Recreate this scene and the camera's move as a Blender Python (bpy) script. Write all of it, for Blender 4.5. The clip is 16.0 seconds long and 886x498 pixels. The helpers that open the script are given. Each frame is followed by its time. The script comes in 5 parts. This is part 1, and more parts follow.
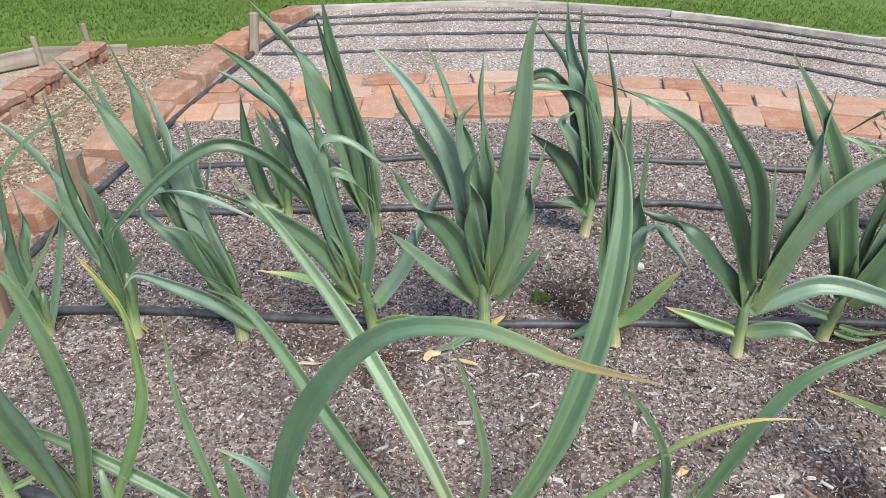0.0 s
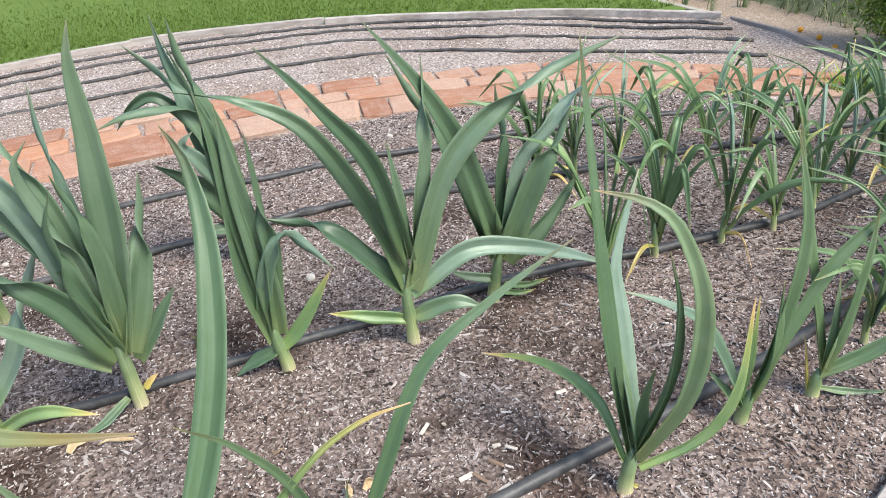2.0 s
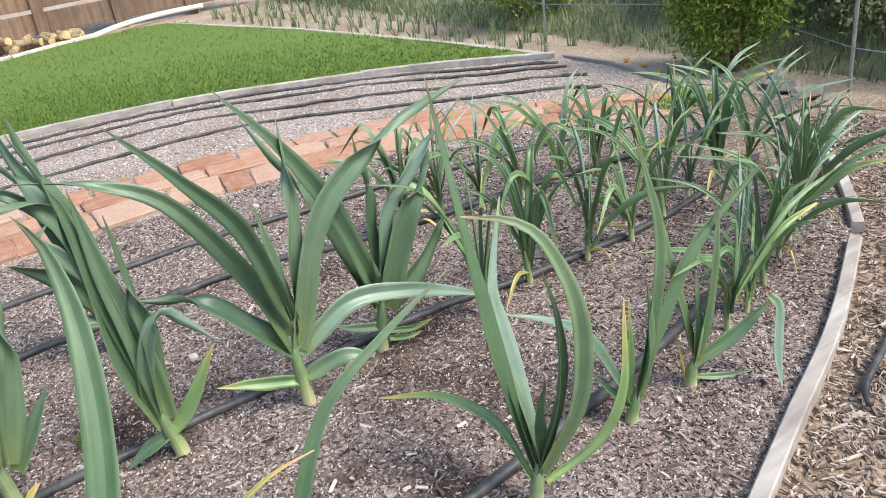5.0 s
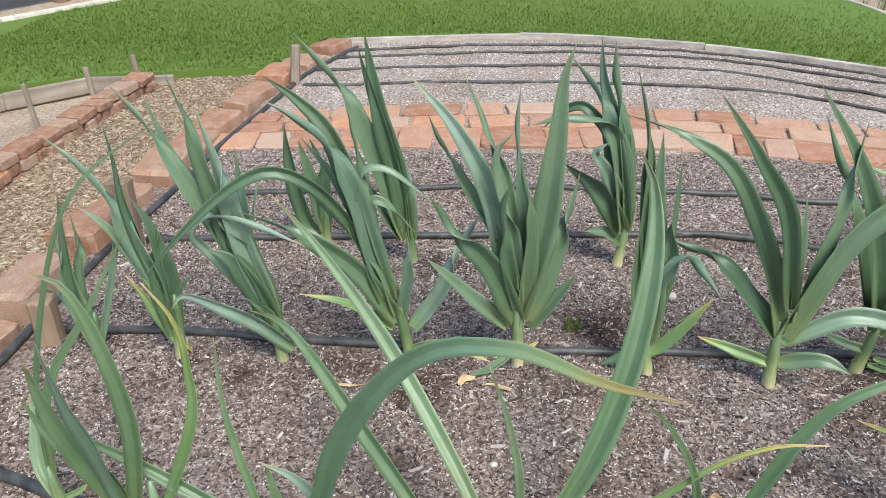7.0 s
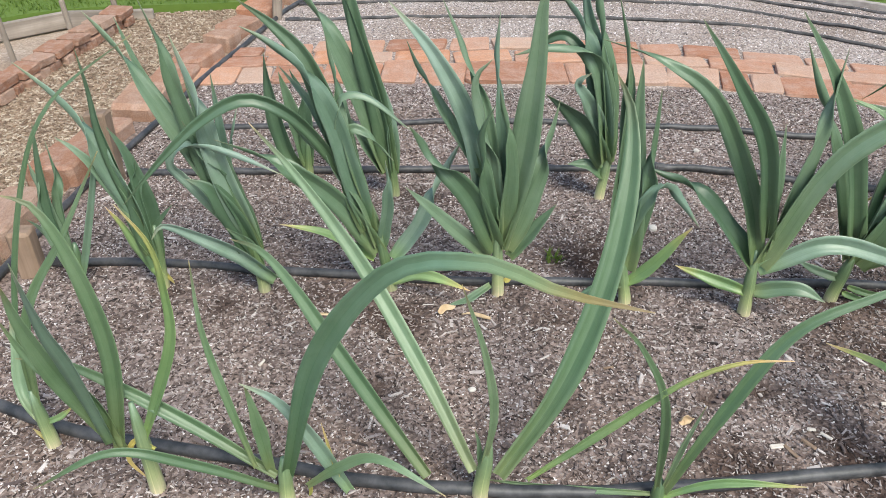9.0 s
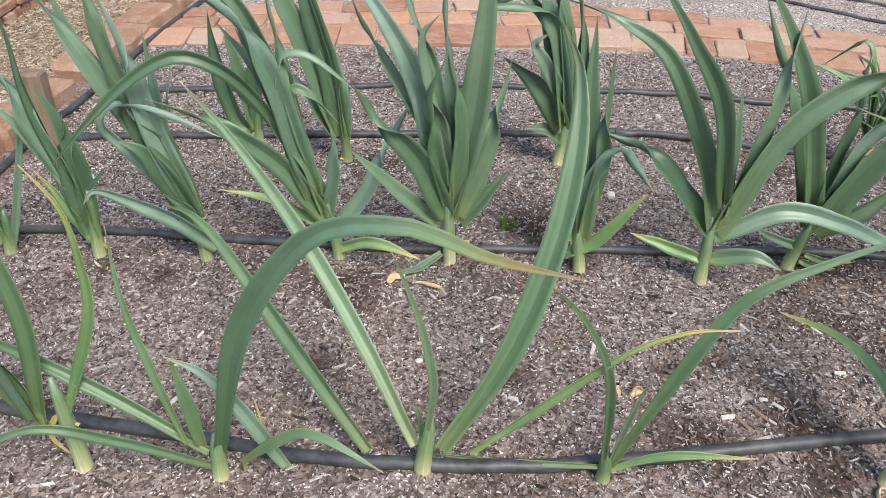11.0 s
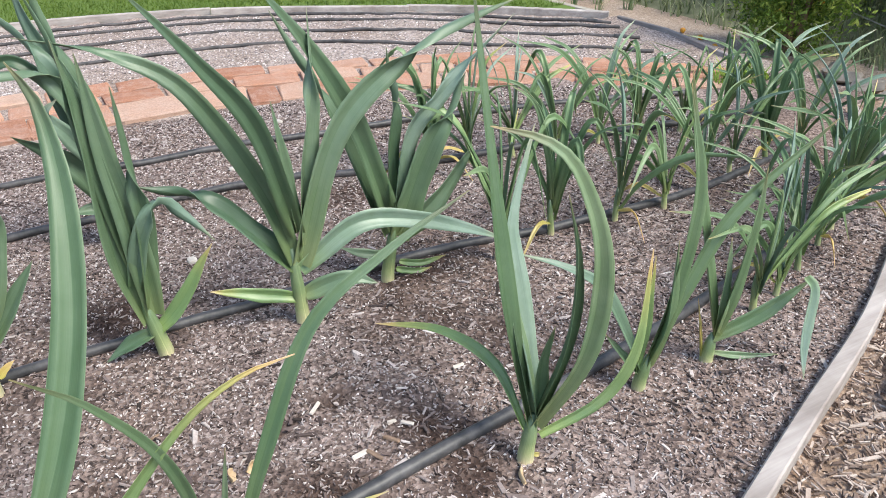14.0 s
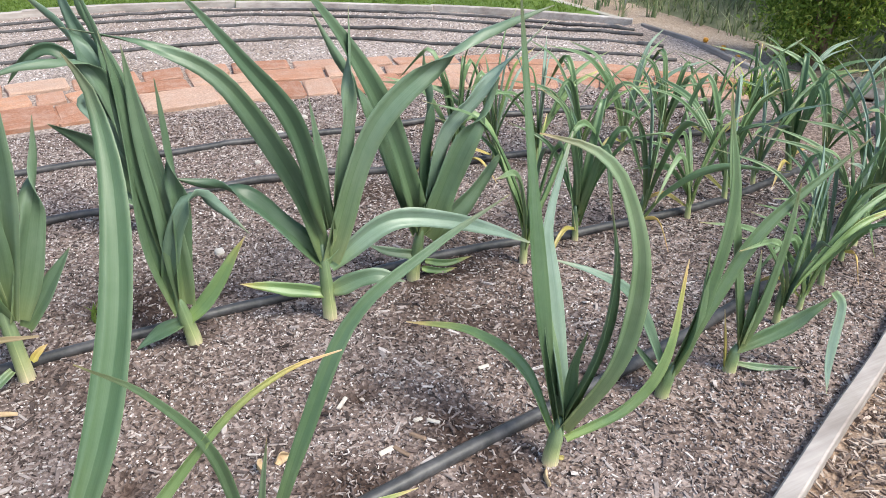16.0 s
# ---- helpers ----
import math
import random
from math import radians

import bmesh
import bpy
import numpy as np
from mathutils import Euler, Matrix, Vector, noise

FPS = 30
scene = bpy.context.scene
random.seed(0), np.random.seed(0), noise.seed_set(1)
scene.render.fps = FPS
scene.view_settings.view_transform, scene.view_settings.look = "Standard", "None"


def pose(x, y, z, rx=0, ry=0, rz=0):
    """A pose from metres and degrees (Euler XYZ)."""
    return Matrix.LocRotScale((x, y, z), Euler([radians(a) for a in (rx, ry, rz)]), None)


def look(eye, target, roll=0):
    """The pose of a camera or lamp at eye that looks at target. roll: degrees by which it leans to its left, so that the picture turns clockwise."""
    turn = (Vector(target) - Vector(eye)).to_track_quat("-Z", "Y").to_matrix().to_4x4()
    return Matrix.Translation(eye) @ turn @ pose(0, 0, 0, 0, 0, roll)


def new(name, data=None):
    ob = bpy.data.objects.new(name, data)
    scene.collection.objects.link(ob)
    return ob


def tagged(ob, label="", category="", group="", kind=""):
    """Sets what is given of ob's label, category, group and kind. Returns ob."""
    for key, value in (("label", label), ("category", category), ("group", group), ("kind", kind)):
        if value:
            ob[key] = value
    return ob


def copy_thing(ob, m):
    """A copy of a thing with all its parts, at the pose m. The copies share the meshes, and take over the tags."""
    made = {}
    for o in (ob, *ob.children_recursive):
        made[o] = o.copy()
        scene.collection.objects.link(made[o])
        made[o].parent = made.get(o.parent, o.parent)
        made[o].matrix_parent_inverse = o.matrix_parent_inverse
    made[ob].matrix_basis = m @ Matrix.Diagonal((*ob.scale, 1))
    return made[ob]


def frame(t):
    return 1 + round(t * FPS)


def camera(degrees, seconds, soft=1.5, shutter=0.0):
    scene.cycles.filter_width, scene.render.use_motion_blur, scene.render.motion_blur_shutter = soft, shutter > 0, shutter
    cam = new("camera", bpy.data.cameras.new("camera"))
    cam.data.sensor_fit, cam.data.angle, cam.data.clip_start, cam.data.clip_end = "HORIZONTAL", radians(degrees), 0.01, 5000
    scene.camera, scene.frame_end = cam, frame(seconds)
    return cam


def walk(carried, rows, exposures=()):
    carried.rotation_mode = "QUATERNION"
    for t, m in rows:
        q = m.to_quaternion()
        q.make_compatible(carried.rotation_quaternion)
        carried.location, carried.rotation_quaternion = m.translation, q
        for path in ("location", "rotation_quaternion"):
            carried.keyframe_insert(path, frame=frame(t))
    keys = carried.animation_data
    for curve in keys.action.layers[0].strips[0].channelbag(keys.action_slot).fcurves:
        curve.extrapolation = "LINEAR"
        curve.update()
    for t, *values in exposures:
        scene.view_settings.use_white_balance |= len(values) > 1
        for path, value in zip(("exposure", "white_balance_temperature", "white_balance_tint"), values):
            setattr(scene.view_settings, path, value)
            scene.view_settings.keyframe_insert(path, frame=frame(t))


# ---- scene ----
cam = camera(59, 16.0, soft=0.9)

PATH = [
    (0, pose(0.0257, -0.0219, 1.1375, 59.22, -0.02, 0.16)),
    (0.5, pose(0.0302, -0.0164, 1.1214, 59.30, -0.80, -2.18)),
    (1, pose(0.1288, 0.0428, 1.0467, 59.65, 0.66, -6.97)),
    (1.5, pose(0.2624, 0.0883, 0.9826, 60.18, 3.15, -13.36)),
    (2, pose(0.2958, 0.0521, 1.0354, 60.26, 4.28, -22.31)),
    (2.5, pose(0.3237, 0.0748, 1.0230, 59.00, 5.29, -29.32)),
    (3, pose(0.3330, 0.0802, 0.9938, 60.77, 5.79, -33.65)),
    (3.2, pose(0.3295, 0.0799, 0.9825, 61.99, 5.91, -34.75)),
    (5.3, pose(0.2749, 0.0126, 1.0470, 63.25, 8.48, -33.79)),
    (5.5, pose(0.2695, 0.0195, 1.0730, 61.94, 9.50, -30.72)),
    (6, pose(0.1634, 0.0121, 1.1125, 60.67, 7.20, -18.48)),
    (6.5, pose(0.0154, -0.0569, 1.1728, 63.67, -1.79, -4.83)),
    (7, pose(0.0153, -0.0683, 1.1597, 61.31, 0.40, 2.53)),
    (7.5, pose(0.0162, -0.0753, 1.1553, 59.70, 1.27, 4.07)),
    (8, pose(0.0208, -0.0817, 1.1518, 58.81, 0.92, 3.49)),
    (8.5, pose(0.0338, -0.0859, 1.1456, 57.95, 0.45, 2.67)),
    (9, pose(0.0397, -0.0874, 1.1319, 57.27, 0.13, 1.88)),
    (9.2, pose(0.0455, -0.0899, 1.1242, 57.10, 0.10, 1.69)),
    (11.3, pose(0.1006, -0.0297, 1.0821, 55.01, -0.84, -0.13)),
    (11.5, pose(0.1070, -0.0277, 1.0740, 55.43, -0.47, -0.69)),
    (12, pose(0.1406, -0.0164, 1.0566, 56.24, 0.46, -3.00)),
    (12.5, pose(0.1731, 0.0219, 1.0506, 56.14, 1.10, -8.81)),
    (13, pose(0.2597, 0.0356, 1.0125, 58.14, 1.90, -16.23)),
    (13.5, pose(0.2897, 0.0638, 0.9630, 59.85, 1.59, -24.62)),
    (14, pose(0.3064, 0.0693, 0.9277, 60.89, 1.18, -29.19)),
    (14.5, pose(0.3064, 0.0707, 0.9223, 61.52, 1.09, -31.06)),
    (15, pose(0.3043, 0.0728, 0.9230, 61.74, 1.12, -31.76)),
    (15.5, pose(0.2899, 0.0789, 0.9250, 61.85, 0.36, -31.52)),
    (16, pose(0.2607, 0.0808, 0.9386, 60.84, -0.51, -27.74)),
]
walk(cam, PATH, [(0.0, 1.18, 6700, 3), (1.5, 1.25, 6800, 4), (3.0, 1.36, 6800, 6), (5.5, 1.26, 6850, 4), (6.5, 1.13, 6800, 2), (9.0, 1.08, 6750, 3), (11.5, 1.09, 6750, 4), (13.0, 1.17, 6750, 5), (14.5, 1.29, 6750, 7), (16.0, 1.28, 6800, 6)])

# ---------- world, sun ----------
world = bpy.data.worlds.new("overcast_sky")
scene.world = world
world.use_nodes = True
wn = world.node_tree
sky = wn.nodes.new("ShaderNodeTexSky")
sky.sky_type = 'NISHITA'
sky.sun_disc = False
sky.sun_elevation = radians(52)
sky.sun_rotation = radians(150)
sky.air_density, sky.dust_density, sky.ozone_density = 1.0, 1.6, 1.6
wn.links.new(sky.outputs[0], wn.nodes["Background"].inputs[0])
wn.nodes["Background"].inputs[1].default_value = 0.135
sun = new("sun", bpy.data.lights.new("sun", "SUN"))
sun.data.energy, sun.data.angle, sun.data.color = 1.9, radians(22), (1.0, 0.98, 0.92)
sun.matrix_world = look((1.4, -2.4, 3.6), (0, 0, 0))

# ---------- material helpers ----------
def nodes_of(name):
    m = bpy.data.materials.new(name)
    m.use_nodes = True
    nt = m.node_tree
    return m, nt, nt.nodes["Principled BSDF"]


def add(nt, kind, **inputs):
    n = nt.nodes.new(kind)
    for k, v in inputs.items():
        n.inputs[k.replace("_", " ")].default_value = v
    return n


def noise_tex(nt, vec, scale, detail=4.0, rough=0.6):
    n = add(nt, "ShaderNodeTexNoise", Scale=scale, Detail=detail, Roughness=rough)
    if vec is not None:
        nt.links.new(vec, n.inputs["Vector"])
    return n


def ramp(nt, fac, stops):
    r = nt.nodes.new("ShaderNodeValToRGB")
    e = r.color_ramp.elements
    while len(e) < len(stops):
        e.new(0.5)
    for el, (p, c) in zip(e, stops):
        el.position, el.color = p, (*c, 1)
    nt.links.new(fac, r.inputs[0])
    return r


def mixed(nt, fac, a, b, mode='MIX'):
    n = nt.nodes.new("ShaderNodeMix")
    n.data_type, n.blend_type = 'RGBA', mode
    for sock, v in ((n.inputs[0], fac), (n.inputs[6], a), (n.inputs[7], b)):
        if isinstance(v, (int, float)):
            sock.default_value = v
        elif isinstance(v, tuple):
            sock.default_value = (*v, 1)
        else:
            nt.links.new(v, sock)
    return n.outputs[2]


def bumped(nt, bsdf, height, strength, dist):
    b = add(nt, "ShaderNodeBump", Strength=strength, Distance=dist)
    nt.links.new(height, b.inputs["Height"])
    nt.links.new(b.outputs[0], bsdf.inputs["Normal"])


def coords(nt, which="Object"):
    return nt.nodes.new("ShaderNodeTexCoord").outputs[which]


def soil_material(name, light, mid, dark, damp=True):
    m, nt, b = nodes_of(name)
    o = coords(nt)
    big = noise_tex(nt, o, 2.3, 5)
    fine = noise_tex(nt, o, 95, 3, 0.7)
    vor = add(nt, "ShaderNodeTexVoronoi", Scale=150.0)
    nt.links.new(o, vor.inputs["Vector"])
    base = ramp(nt, fine.outputs[0], [(0.3, dark), (0.5, mid), (0.72, light)])
    cells = ramp(nt, vor.outputs["Color"], [(0.0, dark), (0.45, mid), (0.8, light), (0.97, (0.62, 0.58, 0.55))])
    c = mixed(nt, 0.55, base.outputs[0], cells.outputs[0])
    tint = ramp(nt, big.outputs[0], [(0.35, (0.82, 0.74, 0.68)), (0.65, (1.08, 1.05, 1.04))])
    c = mixed(nt, 1.0, c, tint.outputs[0], 'MULTIPLY')
    if damp:
        at = nt.nodes.new("ShaderNodeAttribute")
        at.attribute_name = "damp"
        c = mixed(nt, at.outputs["Fac"], c, mixed(nt, 1.0, c, (0.3, 0.26, 0.24), 'MULTIPLY'))
    nt.links.new(c, b.inputs["Base Color"])
    b.inputs["Roughness"].default_value = 0.95
    b.inputs["Specular IOR Level"].default_value = 0.15
    bumped(nt, b, mixed(nt, 0.5, fine.outputs[0], vor.outputs["Distance"]), 0.9, 0.006)
    return m


def glow_through(nt, b, colour, amount):
    """Let some light pass through a thin blade."""
    tr = nt.nodes.new("ShaderNodeBsdfTranslucent")
    nt.links.new(colour, tr.inputs[0])
    mix = nt.nodes.new("ShaderNodeMixShader")
    mix.inputs[0].default_value = amount
    nt.links.new(b.outputs[0], mix.inputs[1])
    nt.links.new(tr.outputs[0], mix.inputs[2])
    nt.links.new(mix.outputs[0], nt.nodes["Material Output"].inputs[0])


def island_material(name, stops, rough=0.85, grain=120.0, back=0.0):
    m, nt, b = nodes_of(name)
    geo = nt.nodes.new("ShaderNodeNewGeometry")
    r = ramp(nt, geo.outputs["Random Per Island"], stops)
    n = noise_tex(nt, coords(nt), grain, 3)
    shade = ramp(nt, n.outputs[0], [(0.3, (0.75, 0.75, 0.75)), (0.7, (1.1, 1.1, 1.1))])
    nt.links.new(mixed(nt, 1.0, r.outputs[0], shade.outputs[0], 'MULTIPLY'), b.inputs["Base Color"])
    b.inputs["Roughness"].default_value = rough
    b.inputs["Specular IOR Level"].default_value = 0.25
    if back:
        glow_through(nt, b, b.inputs["Base Color"].links[0].from_socket, back)
    return m


def leaf_material(name, along, vein=0.3, back=0.2):
    """along: colours from the base of the blade to its tip."""
    m, nt, b = nodes_of(name)
    uv = nt.nodes.new("ShaderNodeUVMap").outputs[0]
    sep = nt.nodes.new("ShaderNodeSeparateXYZ")
    nt.links.new(uv, sep.inputs[0])
    r = ramp(nt, sep.outputs[0], along)
    mp = add(nt, "ShaderNodeMapping", Scale=(3.0, 55.0, 1.0))
    nt.links.new(uv, mp.inputs["Vector"])
    veins = noise_tex(nt, mp.outputs[0], 1.0, 2, 0.5)
    blot = noise_tex(nt, coords(nt), 16, 4)
    info = nt.nodes.new("ShaderNodeObjectInfo")
    # Random tone per leaf, its range widened to paint in waxy sheen too.
    vary = ramp(nt, info.outputs["Random"], [(0.0, (0.62, 0.7, 0.68)), (0.5, (0.95, 0.97, 0.95)), (1.0, (1.3, 1.22, 1.34))])
    v = ramp(nt, veins.outputs[0], [(0.3, (0.6, 0.68, 0.6)), (0.7, (1.36, 1.28, 1.36))])
    bl = ramp(nt, blot.outputs[0], [(0.35, (0.86, 0.9, 0.85)), (0.7, (1.12, 1.08, 1.12))])
    c = mixed(nt, vein, r.outputs[0], mixed(nt, 1.0, r.outputs[0], v.outputs[0], 'MULTIPLY'))
    c = mixed(nt, 1.0, c, vary.outputs[0], 'MULTIPLY')
    c = mixed(nt, 1.0, c, bl.outputs[0], 'MULTIPLY')
    off = nt.nodes.new("ShaderNodeMath")
    off.operation = 'SUBTRACT'
    off.inputs[1].default_value = 0.5
    nt.links.new(sep.outputs[1], off.inputs[0])
    rib = nt.nodes.new("ShaderNodeMath")
    rib.operation = 'ABSOLUTE'
    nt.links.new(off.outputs[0], rib.inputs[0])
    # Blade edges lightened as a painted rim highlight; darker along the midrib.
    line = ramp(nt, rib.outputs[0], [(0.0, (0.8, 0.86, 0.8)), (0.03, (1.0, 1.0, 1.0)), (0.47, (1.0, 1.0, 1.0)), (0.495, (1.4, 1.32, 1.35))])
    c = mixed(nt, 1.0, c, line.outputs[0], 'MULTIPLY')
    nt.links.new(c, b.inputs["Base Color"])
    b.inputs["Roughness"].default_value = 0.4
    b.inputs["Specular IOR Level"].default_value = 0.65
    bumped(nt, b, veins.outputs[0], 0.2, 0.001)
    glow_through(nt, b, c, back)
    return m


def brick_material(name, stops):
    m, nt, b = nodes_of(name)
    info = nt.nodes.new("ShaderNodeObjectInfo")
    r = ramp(nt, info.outputs["Random"], stops)
    o = coords(nt)
    big = noise_tex(nt, o, 2.2, 5, 0.65)
    grit = noise_tex(nt, o, 30, 4, 0.7)
    pale = ramp(nt, big.outputs[0], [(0.42, (0, 0, 0)), (0.68, (1, 1, 1))])
    c = mixed(nt, pale.outputs[0], r.outputs[0], mixed(nt, 0.5, r.outputs[0], (0.62, 0.48, 0.41)))
    g = ramp(nt, grit.outputs[0], [(0.3, (0.7, 0.68, 0.66)), (0.7, (1.12, 1.1, 1.08))])
    nt.links.new(mixed(nt, 1.0, c, g.outputs[0], 'MULTIPLY'), b.inputs["Base Color"])
    b.inputs["Roughness"].default_value = 0.9
    b.inputs["Specular IOR Level"].default_value = 0.2
    bumped(nt, b, grit.outputs[0], 0.5, 0.05)
    return m


def wood_material(name, a, b_, stretch=(1.5, 40.0, 40.0)):
    m, nt, b = nodes_of(name)
    mp = add(nt, "ShaderNodeMapping", Scale=stretch)
    nt.links.new(coords(nt), mp.inputs["Vector"])
    g = noise_tex(nt, mp.outputs[0], 1.0, 5, 0.65)
    big = noise_tex(nt, coords(nt), 5, 4)
    info = nt.nodes.new("ShaderNodeObjectInfo")
    vary = ramp(nt, info.outputs["Random"], [(0.0, (0.82, 0.82, 0.82)), (1.0, (1.12, 1.1, 1.08))])
    c = ramp(nt, g.outputs[0], [(0.3, a), (0.7, b_)]).outputs[0]
    st = ramp(nt, big.outputs[0], [(0.35, (0.72, 0.7, 0.68)), (0.65, (1.05, 1.05, 1.05))])
    c = mixed(nt, 1.0, mixed(nt, 1.0, c, st.outputs[0], 'MULTIPLY'), vary.outputs[0], 'MULTIPLY')
    nt.links.new(c, b.inputs["Base Color"])
    b.inputs["Roughness"].default_value = 0.85
    bumped(nt, b, g.outputs[0], 0.5, 0.004)
    return m


def plain_material(name, a, b_, scale, rough, bump=0.2):
    m, nt, b = nodes_of(name)
    n = noise_tex(nt, coords(nt), scale, 5, 0.65)
    nt.links.new(ramp(nt, n.outputs[0], [(0.35, a), (0.68, b_)]).outputs[0], b.inputs["Base Color"])
    b.inputs["Roughness"].default_value = rough
    bumped(nt, b, n.outputs[0], bump, 0.004)
    return m


FARSOIL = soil_material("pale_grey_soil", (0.6, 0.52, 0.48), (0.28, 0.235, 0.215), (0.05, 0.042, 0.038))
SOIL = soil_material("grey_gritty_soil", (0.46, 0.375, 0.345), (0.185, 0.143, 0.13), (0.024, 0.018, 0.016))
DIRT = soil_material("dry_dirt", (0.5, 0.42, 0.35), (0.36, 0.29, 0.235), (0.2, 0.15, 0.115), damp=False)
CHIPGROUND = soil_material("chip_litter", (0.45, 0.36, 0.29), (0.28, 0.21, 0.165), (0.13, 0.095, 0.075), damp=False)
GRIT = island_material("pale_grit", [(0.0, (0.1, 0.08, 0.076)), (0.25, (0.22, 0.18, 0.172)), (0.5, (0.36, 0.312, 0.305)), (0.75, (0.58, 0.525, 0.51)), (1.0, (0.86, 0.78, 0.77))], 0.8)
BARK = island_material("bark_mulch", [(0.0, (0.034, 0.025, 0.022)), (0.35, (0.115, 0.083, 0.075)), (0.6, (0.245, 0.192, 0.178)), (0.85, (0.41, 0.345, 0.322)), (1.0, (0.6, 0.53, 0.5))])
CHIPS = island_material("wood_chips", [(0.0, (0.11, 0.075, 0.06)), (0.3, (0.23, 0.165, 0.132)), (0.7, (0.38, 0.293, 0.242)), (1.0, (0.58, 0.485, 0.42))])
GRASS = island_material("grass_blades", [(0.0, (0.12, 0.185, 0.03)), (0.5, (0.135, 0.205, 0.034)), (0.85, (0.15, 0.22, 0.04)), (1.0, (0.19, 0.25, 0.06))], 0.7, back=0.5)
LAWN = plain_material("lawn_turf", (0.088, 0.142, 0.02), (0.108, 0.166, 0.026), 9, 0.95, 0.1)
STRAWGROUND = soil_material("straw_litter_ground", (0.44, 0.345, 0.26), (0.32, 0.235, 0.175), (0.15, 0.105, 0.08), damp=False)
STRAW = island_material("straw_chips", [(0.0, (0.15, 0.1, 0.07)), (0.3, (0.27, 0.19, 0.135)), (0.7, (0.4, 0.305, 0.225)), (1.0, (0.58, 0.49, 0.39))])
KERB = plain_material("lawn_kerb", (0.3, 0.26, 0.21), (0.45, 0.41, 0.34), 8, 0.9, 0.3)
SLOPE = plain_material("rough_slope_turf", (0.12, 0.13, 0.07), (0.26, 0.25, 0.15), 7, 0.95, 0.3)
FARLEAF = island_material("far_onion_leaves", [(0.0, (0.1, 0.17, 0.07)), (0.6, (0.2, 0.28, 0.14)), (1.0, (0.4, 0.42, 0.24))], 0.6, back=0.3)
BUSHLEAF = island_material("glossy_bush_leaves", [(0.0, (0.08, 0.14, 0.025)), (0.5, (0.22, 0.34, 0.06)), (0.85, (0.4, 0.5, 0.11)), (1.0, (0.6, 0.66, 0.17))], 0.4, back=0.35)
SHRUBLEAF = island_material("grey_shrub_leaves", [(0.0, (0.12, 0.15, 0.075)), (0.6, (0.25, 0.3, 0.15)), (1.0, (0.45, 0.48, 0.28))], 0.65, back=0.45)
GREEN = leaf_material("leek_leaf_green", [(0.0, (0.19, 0.245, 0.105)), (0.14, (0.142, 0.212, 0.108)), (0.32, (0.127, 0.198, 0.115)), (0.88, (0.136, 0.207, 0.124)), (0.96, (0.15, 0.2, 0.115)), (1.0, (0.22, 0.22, 0.13))])
PALE = leaf_material("leek_leaf_pale", [(0.0, (0.172, 0.264, 0.117)), (0.15, (0.172, 0.255, 0.171)), (0.85, (0.181, 0.264, 0.198)), (1.0, (0.3, 0.32, 0.2))])
YELLOW = leaf_material("leek_leaf_yellowing", [(0.0, (0.3, 0.4, 0.13)), (0.2, (0.18, 0.28, 0.12)), (0.65, (0.21, 0.31, 0.12)), (0.85, (0.38, 0.39, 0.13)), (0.92, (0.55, 0.42, 0.16)), (1.0, (0.62, 0.46, 0.26))])
SLIM = leaf_material("slim_leek_leaf", [(0.0, (0.240, 0.281, 0.120)), (0.1, (0.192, 0.257, 0.120)), (0.3, (0.172, 0.265, 0.138)), (0.85, (0.200, 0.289, 0.161)), (0.96, (0.200, 0.211, 0.110)), (1.0, (0.48, 0.38, 0.2))], 0.3, 0.34)
TANTIP = leaf_material("leek_leaf_tan_tip", [(0.0, (0.14, 0.23, 0.1)), (0.25, (0.18, 0.3, 0.18)), (0.72, (0.24, 0.36, 0.24)), (0.85, (0.34, 0.4, 0.2)), (0.92, (0.5, 0.37, 0.15)), (1.0, (0.62, 0.42, 0.25))], 0.3, 0.25)
YOUNG = leaf_material("young_leek_leaf", [(0.0, (0.26, 0.32, 0.12)), (0.1, (0.195, 0.28, 0.118)), (0.3, (0.175, 0.28, 0.13)), (0.85, (0.21, 0.315, 0.155)), (0.96, (0.25, 0.27, 0.13)), (1.0, (0.48, 0.38, 0.2))], 0.3, 0.34)
DRY = leaf_material("leek_leaf_dry", [(0.0, (0.5, 0.45, 0.12)), (0.4, (0.6, 0.46, 0.14)), (1.0, (0.6, 0.42, 0.2))])
STEM = leaf_material("leek_stem", [(0.0, (0.55, 0.48, 0.32)), (0.22, (0.5, 0.47, 0.27)), (0.42, (0.33, 0.37, 0.17)), (0.6, (0.19, 0.255, 0.115)), (1.0, (0.125, 0.195, 0.11))], 0.4, 0.08)
DUSTY = plain_material("dusty_black_tube", (0.03, 0.028, 0.028), (0.11, 0.1, 0.1), 18, 0.7, 0.15)
TUBE = plain_material("black_poly_tube", (0.02, 0.02, 0.022), (0.085, 0.08, 0.082), 24, 0.5, 0.15)
BRICK = brick_material("red_clay_brick", [(0.0, (0.41, 0.195, 0.125)), (0.3, (0.51, 0.255, 0.165)), (0.6, (0.55, 0.32, 0.23)), (0.85, (0.59, 0.4, 0.31)), (1.0, (0.62, 0.28, 0.15))])
PALEBRICK = brick_material("pale_worn_brick", [(0.0, (0.33, 0.15, 0.09)), (0.3, (0.4, 0.215, 0.145)), (0.6, (0.43, 0.265, 0.19)), (0.85, (0.45, 0.3, 0.23)), (1.0, (0.5, 0.2, 0.1))])
BOARD = wood_material("weathered_grey_board", (0.29, 0.25, 0.235), (0.5, 0.455, 0.43), (2.0, 34.0, 34.0))
OLDBOARD = wood_material("old_brown_grey_board", (0.22, 0.18, 0.15), (0.42, 0.36, 0.31), (1.5, 30.0, 30.0))
